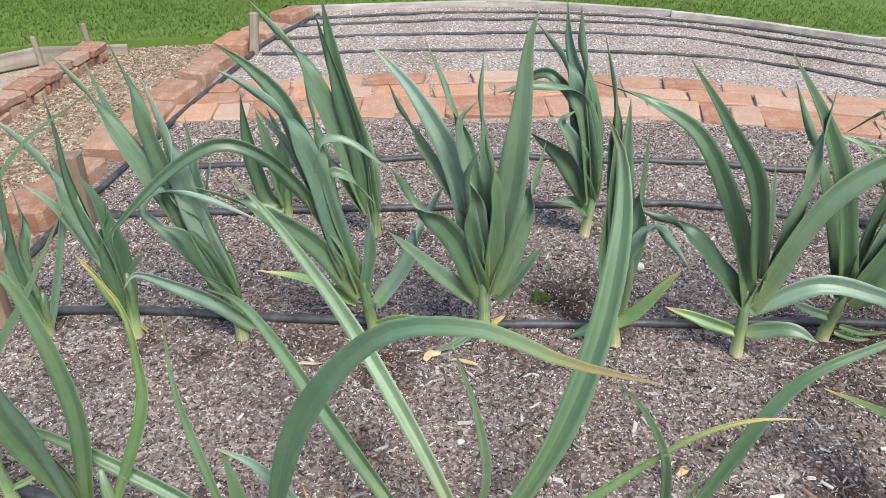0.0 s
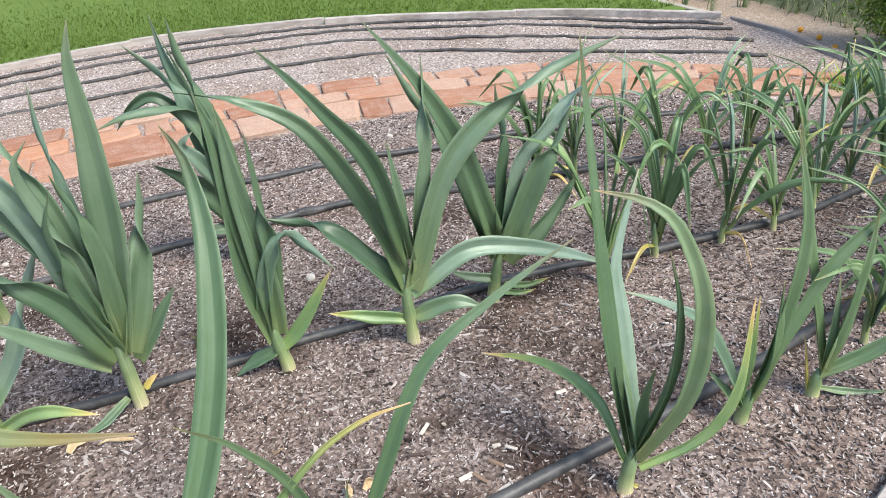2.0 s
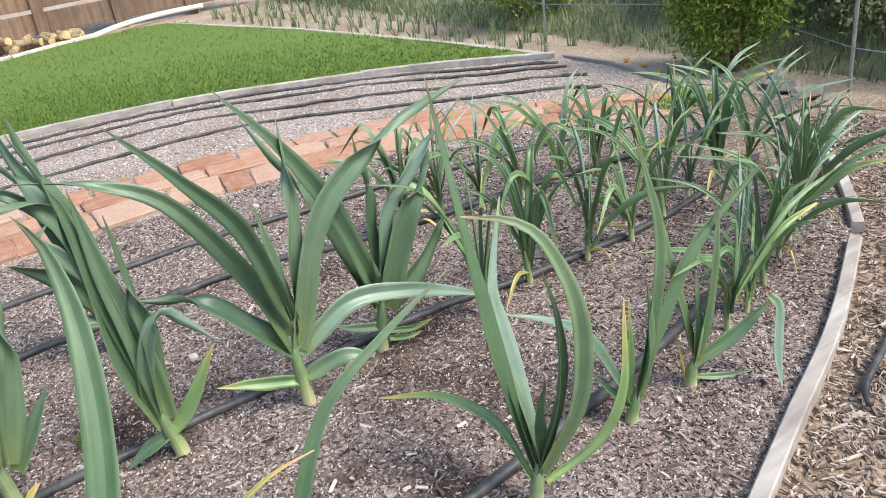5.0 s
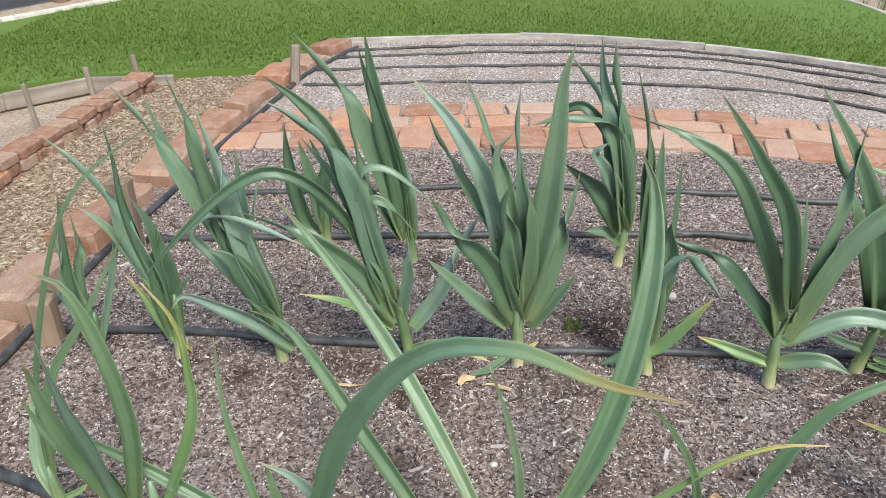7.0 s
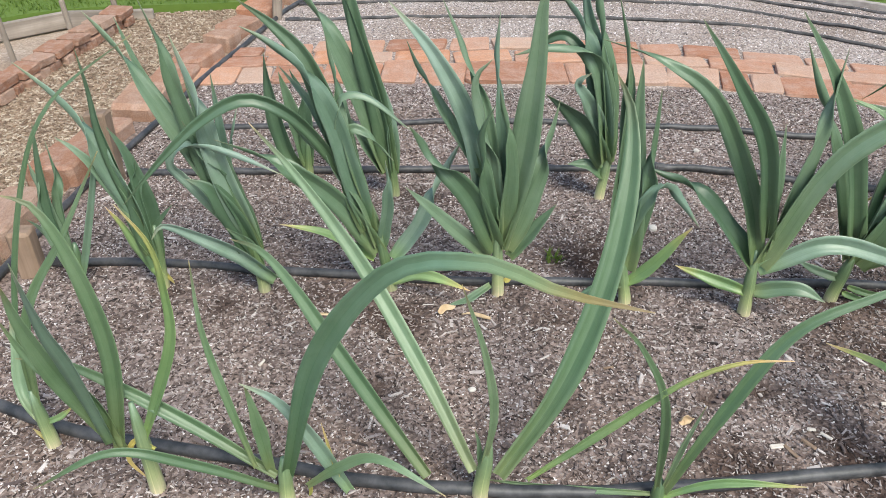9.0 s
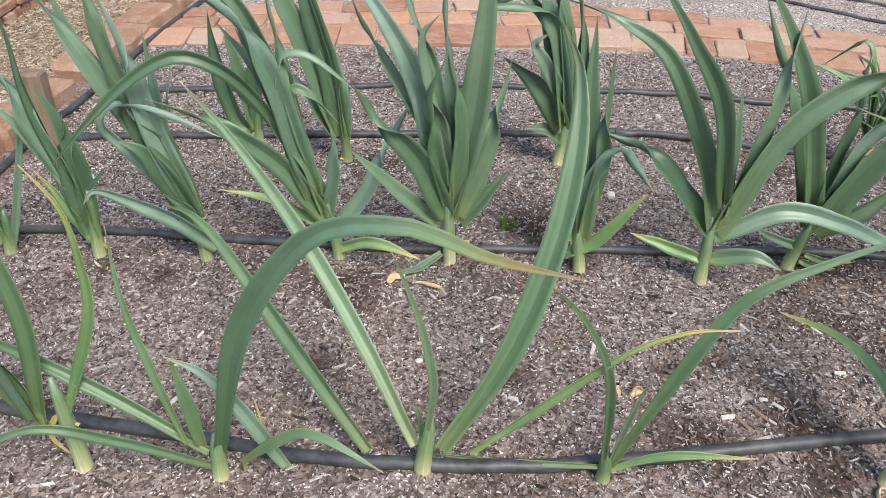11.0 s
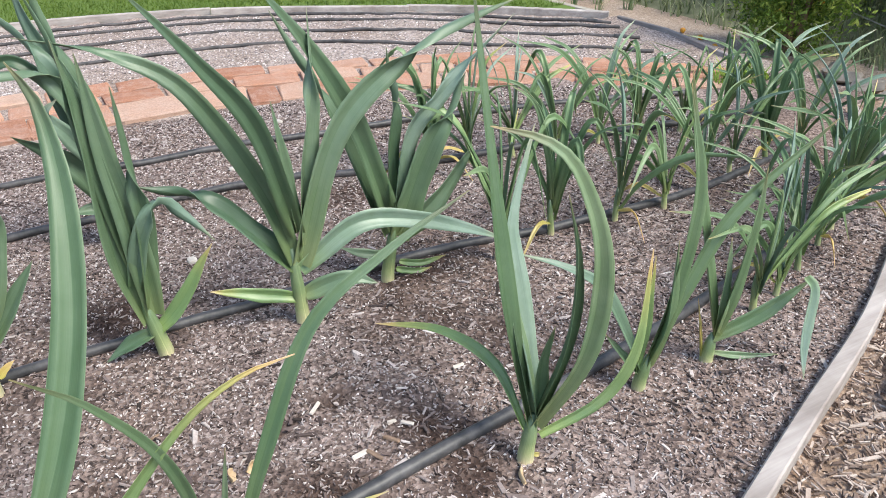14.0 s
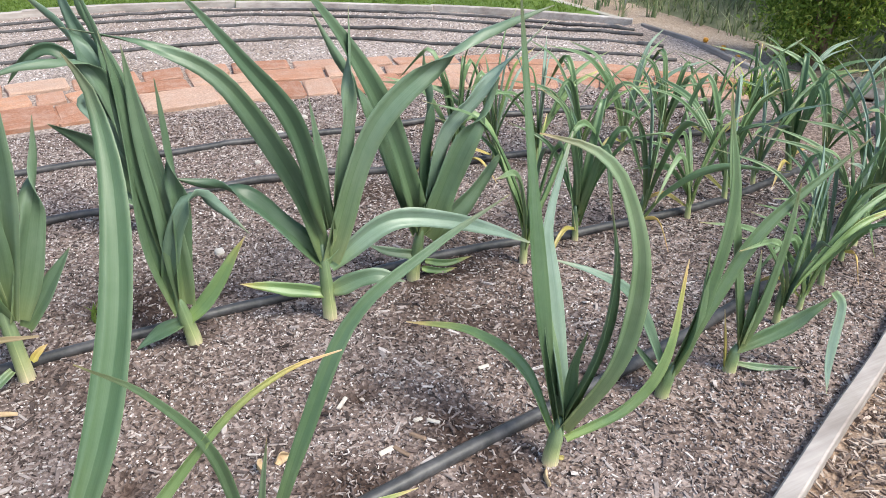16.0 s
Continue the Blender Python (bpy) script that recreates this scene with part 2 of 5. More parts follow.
POSTWOOD = wood_material("brown_post_wood", (0.17, 0.11, 0.075), (0.33, 0.23, 0.165), (30.0, 30.0, 1.5))
STAKEWOOD = wood_material("grey_stake_wood", (0.17, 0.135, 0.11), (0.32, 0.265, 0.22), (30.0, 30.0, 1.5))
FENCEWOOD = wood_material("fence_wood", (0.15, 0.095, 0.065), (0.3, 0.2, 0.14), (25.0, 25.0, 1.0))
LOGBARK = wood_material("log_bark", (0.22, 0.15, 0.09), (0.46, 0.34, 0.2), (30.0, 30.0, 2.0))
LOGEND = plain_material("cut_log_end", (0.46, 0.33, 0.16), (0.68, 0.52, 0.3), 14, 0.85)
STONE = plain_material("pale_stone", (0.42, 0.38, 0.34), (0.64, 0.59, 0.54), 14, 0.9)
ROCK = plain_material("brown_grey_rock", (0.2, 0.17, 0.14), (0.38, 0.33, 0.28), 16, 0.95, 0.5)
WHITE = plain_material("white_plastic_pipe", (0.7, 0.7, 0.68), (0.82, 0.82, 0.8), 6, 0.5)
METAL = plain_material("galvanised_steel", (0.3, 0.31, 0.32), (0.45, 0.46, 0.47), 40, 0.45)
METAL.node_tree.nodes["Principled BSDF"].inputs["Metallic"].default_value = 0.8
DRYLEAF = plain_material("dry_tan_leaf", (0.4, 0.27, 0.15), (0.6, 0.45, 0.29), 30, 0.8)
PALECHIP = plain_material("pale_wood_chip", (0.5, 0.43, 0.37), (0.68, 0.61, 0.55), 60, 0.85)
FRUIT = plain_material("orange_peel", (0.75, 0.28, 0.02), (0.85, 0.4, 0.04), 20, 0.45)


# ---------- mesh helpers ----------
def mesh_object(name, verts, faces, material, parent=None, label="", smooth=False, uv=None):
    me = bpy.data.meshes.new(name)
    me.from_pydata(verts, [], faces)
    if uv is not None:
        layer = me.uv_layers.new(name="UVMap")
        idx = np.empty(len(me.loops), dtype=np.int32)
        me.loops.foreach_get("vertex_index", idx)
        layer.data.foreach_set("uv", np.asarray(uv, dtype=np.float32)[idx].ravel())
    if smooth:
        me.polygons.foreach_set("use_smooth", [True] * len(me.polygons))
    me.materials.append(material)
    me.update()
    ob = new(name, me)
    if parent is not None:
        ob.parent = parent
    if label:
        ob["label"] = label
    return ob


def part(name, bm, material, parent, label=""):
    me = bpy.data.meshes.new(name)
    bm.to_mesh(me)
    bm.free()
    me.materials.append(material)
    ob = new(name, me)
    if parent is not None:
        ob.parent = parent
    if label:
        ob["label"] = label
    return ob


def thing(name, at, label, category, group="", kind=""):
    ob = new(name)
    ob.location = at
    ob.empty_display_size = 0.05
    return tagged(ob, label, category, group, kind)


def smooth_line(points, n):
    """n + 1 points evenly along a Catmull-Rom curve through the given ones."""
    p = np.array(points, float)
    p = np.vstack([2 * p[0] - p[1], p, 2 * p[-1] - p[-2]])
    out = []
    for i in range(1, len(p) - 2):
        for u in np.linspace(0, 1, 24, endpoint=False):
            a, b, c, d = p[i - 1], p[i], p[i + 1], p[i + 2]
            out.append(0.5 * (2 * b + (c - a) * u + (2 * a - 5 * b + 4 * c - d) * u * u + (3 * b - a - 3 * c + d) * u ** 3))
    out.append(p[-2])
    out = np.array(out)
    s = np.r_[0, np.cumsum(np.linalg.norm(np.diff(out, axis=0), axis=1))]
    w = np.linspace(0, s[-1], n + 1)
    return np.stack([np.interp(w, s, out[:, k]) for k in range(out.shape[1])], 1)


def swept(path, radii, sides=8, cap=True):
    """Verts, faces and uv of a tube along a path."""
    path = np.asarray(path, float)
    n = len(path)
    radii = np.broadcast_to(radii, n)
    tan = np.gradient(path, axis=0)
    tan /= np.linalg.norm(tan, axis=1, keepdims=True)
    ref = np.array([0, 0, 1.0]) if abs(tan[:, 2]).mean() < 0.8 else np.array([1.0, 0, 0])
    verts, uv, faces = [], [], []
    for i in range(n):
        a = np.cross(ref, tan[i])
        a /= np.linalg.norm(a)
        b = np.cross(tan[i], a)
        for k in range(sides):
            t = 2 * math.pi * k / sides
            verts.append(path[i] + radii[i] * (math.cos(t) * a + math.sin(t) * b))
            uv.append((i / (n - 1), k / sides))
    for i in range(n - 1):
        for k in range(sides):
            j = (k + 1) % sides
            faces.append((i * sides + k, i * sides + j, (i + 1) * sides + j, (i + 1) * sides + k))
    if cap:
        faces.append(tuple(range(sides))[::-1])
        faces.append(tuple(range((n - 1) * sides, n * sides)))
    return [tuple(v) for v in verts], faces, uv


def chamfered_box(name, sx, sy, sz, bevel, jitter=0.0, seed=0):
    bm = bmesh.new()
    bmesh.ops.create_cube(bm, size=1)
    for v in bm.verts:
        v.co = Vector((v.co.x * sx, v.co.y * sy, v.co.z * sz))
    bmesh.ops.bevel(bm, geom=bm.edges[:], offset=bevel, segments=1, affect='EDGES', clamp_overlap=True)
    rnd = random.Random(seed)
    for v in bm.verts:
        v.co += Vector([rnd.uniform(-jitter, jitter) for _ in range(3)])
    me = bpy.data.meshes.new(name)
    bm.to_mesh(me)
    bm.free()
    return me


def scattered(name, places, sizes, material, rng, shape, lift=0.3, parent=None):
    """Many small pieces in one mesh. shape: 'grit' or 'chip'; sizes: n x 3 half sizes."""
    n = len(places)
    if shape == 'grit':
        unit = np.array([(1, 0, 0), (-1, 0, 0), (0, 1, 0), (0, -1, 0), (0, 0, 1), (0, 0, -1)], float)
        tri = np.array([(0, 2, 4), (2, 1, 4), (1, 3, 4), (3, 0, 4), (2, 0, 5), (1, 2, 5), (3, 1, 5), (0, 3, 5)])
    else:
        unit = np.array([(-1, -.6, -1), (1, -1, -1), (1, .7, -1), (-1, 1, -1), (-.9, -.5, 1), (.95, -.9, 1), (.9, .6, 1), (-1, .9, 1)], float)
        tri = np.array([(0, 1, 5, 4), (1, 2, 6, 5), (2, 3, 7, 6), (4, 5, 6, 7)])
    v = unit[None] * sizes[:, None] * rng.uniform(0.75, 1.25, (n, len(unit), 1))
    yaw, tilt, roll = rng.uniform(0, 6.283, n), rng.normal(0, 0.22, n), rng.normal(0, 0.25, n)
    c, s = np.cos(tilt), np.sin(tilt)
    x, z = v[..., 0] * c[:, None] - v[..., 2] * s[:, None], v[..., 0] * s[:, None] + v[..., 2] * c[:, None]
    c, s = np.cos(roll), np.sin(roll)
    y, z = v[..., 1] * c[:, None] - z * s[:, None], v[..., 1] * s[:, None] + z * c[:, None]
    c, s = np.cos(yaw), np.sin(yaw)
    out = np.stack([x * c[:, None] - y * s[:, None], x * s[:, None] + y * c[:, None], z], -1)
    out += places[:, None]
    out[..., 2] += sizes[:, None, 2] * lift
    faces = (tri[None] + np.arange(n)[:, None, None] * len(unit)).reshape(-1, tri.shape[1])
    return mesh_object(name, out.reshape(-1, 3).tolist(), faces.tolist(), material, parent)


def blades(name, roots, heights, widths, leans, material, rng):
    """Grass: one slim bent blade of two faces for each root."""
    n = len(roots)
    az = rng.uniform(0, 6.283, n)
    d = np.stack([np.cos(az), np.sin(az), 0 * az], 1)
    side = np.stack([-np.sin(az), np.cos(az), 0 * az], 1) * widths[:, None] * 0.5
    up = np.array([0, 0, 1.0])
    mid = roots + d * (leans * heights * 0.3)[:, None] + up * (heights * 0.6)[:, None]
    tip = roots + d * (leans * heights)[:, None] + up * heights[:, None]
    v = np.stack([roots - side, roots + side, mid + side * 0.8, mid - side * 0.8, tip], 1).reshape(-1, 3)
    k = np.arange(n) * 5
    faces = [(a, a + 1, a + 2, a + 3) for a in k.tolist()] + [(a + 3, a + 2, a + 4) for a in k.tolist()]
    return mesh_object(name, v.tolist(), faces, material)


RNG = np.random.default_rng(7)

# ---------- plan ----------
ROW_FRONT = [(-1.0, 1.08), (-0.91, 1.05), (-0.71, 0.98), (-0.36, 0.92), (-0.09, 0.87), (0.22, 0.86), (0.55, 0.895), (0.85, 0.935), (1.12, 0.975), (1.43, 1.03), (1.65, 1.08), (1.95, 1.17), (2.3, 1.32)]
ROW_MIDDLE = [(-1.04, 1.57), (-0.75, 1.565), (-0.45, 1.545), (0.15, 1.515), (0.5, 1.52), (0.85, 1.535), (1.15, 1.52), (1.41, 1.47), (1.84, 1.45), (2.4, 1.53)]
ROW_BACK = [(-1.02, 2.065), (-0.6, 2.095), (0.1, 2.14), (0.4, 2.14), (0.7, 2.16), (1.0, 2.1), (1.12, 2.06), (1.47, 2.0), (1.95, 1.92), (2.5, 1.82)]
ROW_LAST = [(-0.95, 2.42), (-0.7, 2.43), (-0.15, 2.49), (0.35, 2.49), (0.77, 2.47), (1.15, 2.42), (1.5, 2.37), (1.95, 2.25), (2.45, 2.08)]
PATH_NEAR = [(-1.0, 2.84), (-0.53, 2.865), (-0.1, 2.87), (0.3, 2.9), (0.75, 2.89), (1.2, 2.8), (1.6, 2.7), (2.0, 2.51), (2.3, 2.3), (2.6, 2.03)]
PATH_FAR = [(-1.0, 3.26), (-0.6, 3.37), (-0.1, 3.43), (0.4, 3.44), (0.85, 3.39), (1.3, 3.3), (1.75, 3.14), (2.15, 2.92), (2.5, 2.6), (2.82, 2.2)]
FAR_TUBES = [
    [(-0.86, 3.72), (-0.23, 3.77), (0.3, 3.8), (0.8, 3.77), (1.2, 3.71), (1.55, 3.58), (1.92, 3.3), (2.3, 3.0), (2.75, 2.6)],
    [(-0.84, 3.98), (0.05, 4.1), (0.75, 4.1), (1.45, 3.92), (1.97, 3.55), (2.4, 3.2), (2.85, 2.8)],
    [(-0.77, 4.24), (0.1, 4.37), (0.8, 4.34), (1.45, 4.16), (1.9, 3.89), (2.3, 3.58), (2.9, 3.0)],
    [(-0.71, 4.4), (0.1, 4.54), (0.8, 4.5), (1.5, 4.28), (2.0, 3.97), (2.5, 3.58), (2.93, 3.1)],
]
FAR_BOARD = [(-0.8, 4.57), (0.0, 4.68), (0.5, 4.68), (1.15, 4.51), (1.6, 4.32), (2.1, 3.99), (2.6, 3.62), (3.0, 3.18)]
RIGHT_BOARD = [(-1.6, -0.38), (-0.6, -0.05), (0.3, 0.28), (1.14, 0.605), (1.36, 0.69), (1.7, 0.82), (2.13, 1.03), (2.32, 1.18), (2.5, 1.34), (2.8, 1.68)]
LEFT_EDGE = [(-1.15, 1.3), (-1.14, 1.6), (-1.13, 1.83), (-1.1, 2.18), (-1.07, 2.44), (-1.02, 2.95), (-0.96, 3.35), (-0.89, 3.84), (-0.76, 4.28), (-0.69, 4.46)]
LAWN_EDGE = [(-0.9, 4.64), (0.0, 4.74), (0.5, 4.74), (1.15, 4.57), (1.6, 4.38), (2.15, 4.04), (2.65, 3.67), (2.95, 3.32), (2.89, 3.9), (2.8, 4.65), (2.62, 5.7), (2.34, 6.85), (2.2, 7.6), (1.3, 7.72),
             (0.78, 7.55), (0.1, 7.6), (-1.0, 7.35), (-2.0, 6.6), (-2.7, 5.6), (-3.3, 4.7), (-3.3, 3.2), (-2.7, 3.1), (-2.32, 3.58), (-2.0, 3.82), (-1.6, 3.9), (-1.25, 3.95), (-1.04, 4.05), (-0.94, 4.5)]


def below(curve, x):
    c = np.array(curve)
    return np.interp(x, c[:, 0], c[:, 1])


def soil_height(x, y):
    return 0.012 * noise.noise((x * 2.1, y * 2.1, 0)) + 0.007 * noise.noise((x * 9, y * 9, 3)) + 0.003 * noise.noise((x * 38, y * 38, 7))


HOLES = [(0.66, 1.15, 0.036), (0.243, 1.11, 0.04), (-0.15, 1.13, 0.038), (0.55, 1.12, 0.03)]
DAMP = [(1.0, 1.92, 0.13), (0.99, 1.22, 0.16), (0.6, 0.93, 0.13), (0.75, 0.96, 0.1), (0.4, 1.62, 0.16), (1.0, 1.06, 0.09), (-0.35, 1.47, 0.16), (-0.7, 1.42, 0.14), (0.5, 1.5, 0.12), (-0.1, 2.0, 0.12), (0.45, 2.05, 0.12), (1.03, 1.45, 0.13), (0.88, 1.34, 0.12), (0.2, 1.42, 0.1), (-0.12, 1.38, 0.11), (-0.56, 1.4, 0.1), (0.78, 0.86, 0.09)]


def dent(x, y):
    return sum(-0.03 * math.exp(-((x - hx) ** 2 + (y - hy) ** 2) / (r * r * 0.5)) for hx, hy, r in HOLES)


def sheet(name, x0, x1, y0, y1, step, keep, height, material, label, damp_and_dark=None):
    xs, ys = np.arange(x0, x1 + step / 2, step), np.arange(y0, y1 + step / 2, step)
    verts, index, faces, wet = [], {}, [], []
    for i, x in enumerate(xs):
        for j, y in enumerate(ys):
            index[i, j] = len(verts)
            verts.append((x, y, height(x, y)))
            if damp_and_dark:
                wet.append(damp_and_dark(x, y))
    for i in range(len(xs) - 1):
        for j in range(len(ys) - 1):
            if keep(xs[i] + step / 2, ys[j] + step / 2):
                faces.append((index[i, j], index[i + 1, j], index[i + 1, j + 1], index[i, j + 1]))
    ob = mesh_object(name, verts, faces, material, smooth=True)
    if damp_and_dark:
        ob.data.attributes.new("damp", 'FLOAT', 'POINT').data.foreach_set("value", wet)
    return tagged(ob, label, "ground", kind="structure")


def damp_and_dark(x, y):
    w = max(math.exp(-((x - a) ** 2 + (y - b) ** 2) / (r * r)) for a, b, r in DAMP) * 1.3
    for row in (ROW_FRONT, ROW_MIDDLE, ROW_BACK):
        w = max(w, 0.5 * math.exp(-((y + 0.035 - below(row, x)) / 0.075) ** 2))
    w *= 0.6 + 1.1 * noise.noise((x * 7, y * 7, 1)) + 0.25 * noise.noise((x * 24, y * 24, 5))
    # The whole bed is a little darker towards the left.
    w = max(w, 0.12 * min(max(1.5 - x, 0), 1))
    # Each hole is also darkened over its dent.
    for hx, hy, r in HOLES:
        w = max(w, 1.1 * math.exp(-((x - hx) ** 2 + (y - hy) ** 2) / (r * r)))
    return min(max(w, 0), 1)


# ---------- ground ----------
ground = mesh_object("ground", [(-60, -60, -0.07), (60, -60, -0.07), (60, 60, -0.07), (-60, 60, -0.07)], [(0, 1, 2, 3)], DIRT)
tagged(ground, "dry brown dirt ground around the beds", "ground", kind="structure")
sheet("bed_soil", -1.2, 3.0, -0.5, 2.96, 0.03, lambda x, y: y > below(RIGHT_BOARD, x) and x > -1.16 and y < below(PATH_NEAR, x) + 0.08, lambda x, y: soil_height(x, y) + dent(x, y), SOIL,
      "grey-brown gritty garden soil with damp patches", damp_and_dark)
sheet("far_bed_soil", -1.0, 3.05, 2.0, 4.8, 0.05, lambda x, y: y > below(PATH_NEAR, x) - 0.06 and y < below(FAR_BOARD, x) + 0.01, lambda x, y: soil_height(x, y) * (0.25 if y < below(PATH_FAR, x) else 1.0), FARSOIL,
      "pale grey gritty soil of an empty bed", lambda x, y: 0.0)
sheet("wood_chip_path", -2.0, 3.2, -1.6, 2.0, 0.06, lambda x, y: below(RIGHT_BOARD, x) - 0.8 + 0.15 * noise.noise((x * 2, y * 2, 9)) < y < below(RIGHT_BOARD, x) + 0.05, lambda x, y: -0.015 + soil_height(x, y), CHIPGROUND, "tan wood chip path beside the raised bed")
sheet("straw_path", -1.78, -0.82, 1.0, 4.62, 0.05, lambda x, y: x < -1.05 or y > 3.3, lambda x, y: -0.02 + soil_height(x, y), STRAWGROUND, "straw and wood chip litter between two brick edges")

lawn_line = [tuple(p) for p in smooth_line(LAWN_EDGE, 110)]
lawn = mesh_object("lawn", [(x, y, 0.02) for x, y in lawn_line] + [(x, y, -0.07) for x, y in lawn_line],
                   [tuple(range(111))[::-1]] + [(i, i + 1, i + 112, i + 111) for i in range(110)], LAWN)
tagged(lawn, "mown bright green lawn", "lawn", kind="structure")


def inside(poly, x, y):
    hit = np.zeros(len(x), bool)
    for (x0, y0), (x1, y1) in zip(poly, poly[1:] + poly[:1]):
        if y0 != y1:
            hit ^= ((y0 > y) != (y1 > y)) & (x < (x1 - x0) * (y - y0) / (y1 - y0) + x0)
    return hit


gx, gy = RNG.uniform(-2.9, 3.0, 150000), RNG.uniform(3.5, 7.75, 150000)
near = RNG.uniform(0, 1, 150000) < np.clip(1.0 - np.abs(gy - below(FAR_BOARD, gx)) * 0.55, 0.12, 1)
ok = inside(lawn_line, gx, gy) & near
roots = np.stack([gx[ok], gy[ok], np.full(ok.sum(), 0.015)], 1)
tall = RNG.uniform(0.012, 0.03, len(roots)) * (1 + 0.8 * (RNG.uniform(0, 1, len(roots)) > 0.97))
grass = blades("lawn_grass", roots, tall, RNG.uniform(0.003, 0.006, len(roots)), RNG.uniform(0.6, 1.9, len(roots)), GRASS, RNG)
tagged(grass, "short bright green lawn grass blades", "grass", kind="stuff")


# ---------- loose grit, bark and chips ----------
def bed_points(n, x0, x1, y0, y1, keep, sparse=0.0):
    x, y = RNG.uniform(x0, x1, n), RNG.uniform(y0, y1, n)
    ok = keep(x, y)
    x, y = x[ok], y[ok]
    if sparse:
        chance = RNG.uniform(0, 1, len(x))
        ok = np.array([q > sparse * damp_and_dark(i, j) for q, i, j in zip(chance, x, y)])
        x, y = x[ok], y[ok]
    return np.array([(a, b, soil_height(a, b) + dent(a, b)) for a, b in zip(x, y)])


def sized(n, lo, hi, flat):
    s = RNG.uniform(lo, hi, n)
    return np.stack([s * RNG.uniform(0.8, 1.3, n), s * RNG.uniform(0.6, 1.0, n), s * flat], 1)


p = bed_points(34000, -1.08, 2.4, 1.7, 2.84, lambda x, y: (y > below(RIGHT_BOARD, x) + 0.3) & (y < below(PATH_NEAR, x) - 0.01), 0.35)
tagged(scattered("pale_grit", p, sized(len(p), 0.0014, 0.0032, 0.75), GRIT, RNG, 'grit'), "pale grit strewn on the soil near the brick path", "grit", kind="stuff")
p = bed_points(82000, -1.08, 2.4, 0.35, 2.84, lambda x, y: (y > below(RIGHT_BOARD, x) + 0.015) & (y < below(PATH_NEAR, x) - 0.01), 0.35)
p = p[[damp_and_dark(x, y) < 0.45 or k % 3 == 0 for k, (x, y, z) in enumerate(p)]]
tagged(scattered("bed_grit", p, sized(len(p), 0.0012, 0.0034, 0.75), GRIT, RNG, 'grit'), "pale grit and pumice grains on the soil", "grit", kind="stuff")
p = bed_points(30000, -0.9, 2.85, 2.3, 4.7, lambda x, y: (y > below(PATH_FAR, x)) & (y < below(FAR_BOARD, x) - 0.03))
tagged(scattered("far_bed_grit", p, sized(len(p), 0.0025, 0.006, 0.5), GRIT, RNG, 'grit'), "pale grey grit on the empty bed", "grit", kind="stuff")
p = bed_points(125000, -1.08, 2.3, 0.35, 2.84, lambda x, y: (y > below(RIGHT_BOARD, x) + 0.02) & (y < below(PATH_NEAR, x) - 0.01), 0.12)
s = RNG.uniform(0.002, 0.0055, len(p)) * np.where(RNG.uniform(0, 1, len(p)) > 0.965, 3.2, 1.0)
tagged(scattered("bark_mulch", p, np.stack([s, s * RNG.uniform(0.15, 0.36, len(p)), np.full(len(p), 0.0012)], 1), BARK, RNG, 'chip', 1.1), "brown and grey bark mulch bits on the soil", "mulch", kind="stuff")
p = bed_points(45000, 0.7, 3.0, -0.2, 1.9, lambda x, y: (y < below(RIGHT_BOARD, x) - 0.03) & (y > below(RIGHT_BOARD, x) - 0.7))
p[:, 2] -= 0.012
s = RNG.uniform(0.003, 0.0105, len(p)) * np.where(RNG.uniform(0, 1, len(p)) > 0.965, 2.4, 1.0)
tagged(scattered("path_wood_chips", p, np.stack([s, s * RNG.uniform(0.12, 0.3, len(p)), np.full(len(p), 0.002)], 1), CHIPS, RNG, 'chip', 1.6), "loose tan wood chips on the path", "wood chips", kind="stuff")
p = bed_points(15000, -1.76, -1.12, 1.4, 3.95, lambda x, y: x < 0)
p[:, 2] -= 0.018
s = RNG.uniform(0.003, 0.012, len(p))
tagged(scattered("straw_litter", p, np.stack([s, s * RNG.uniform(0.12, 0.3, len(p)), np.full(len(p), 0.002)], 1), STRAW, RNG, 'chip', 1.4), "dry straw and chip litter between brick edges", "straw", kind="stuff")


# ---------- drip lines ----------
def drip_line(points, radius, label, sag=0.004, ends=(0.012,), material=TUBE):
    line = smooth_line(points, 90)
    z = [soil_height(x, y) * 0.6 + radius * 0.75 + sag * noise.noise((x * 3, y * 3, 2)) for x, y in line]
    xyz = np.c_[line, z]
    v, f, uv = swept(xyz, radius, 10)
    root = mesh_object("drip_line", v, f, material, smooth=True)
    tagged(root, label, "irrigation tube", "drip lines")
    n = len(xyz)
    for u in ends:
        i = int(u * (n - 1))
        a, b = xyz[max(i - 1, 0)], xyz[min(i + 1, n - 1)]
        d = (b - a) / np.linalg.norm(b - a)
        joint = np.array([xyz[i] + d * k for k in (-0.028, -0.02, -0.006, -0.004, 0.004, 0.006, 0.02, 0.028)])
        v, f, uv = swept(joint, [radius * q for q in (1.15, 1.32, 1.32, 1.5, 1.5, 1.32, 1.32, 1.15)], 10)
        mesh_object("coupling", v, f, TUBE, root, "black barbed tube coupling")
    return root


drip_line(ROW_FRONT, 0.0125, "black drip tube running along the front row of leeks")
drip_line(ROW_MIDDLE, 0.0115, "black drip tube running along the middle row of leeks")
drip_line(ROW_BACK, 0.0115, "black drip tube with a coupling behind the leeks", ends=(0.012, 0.475))
drip_line(ROW_LAST, 0.011, "black drip tube on bare soil near the brick path")
for tube_points in FAR_TUBES:
    drip_line(tube_points, 0.008, "dusty black drip tube on the empty grey bed", 0.004, (0.012, 0.985), DUSTY)
drip_line(LEFT_EDGE, 0.0115, "black supply tube along the brick edge")
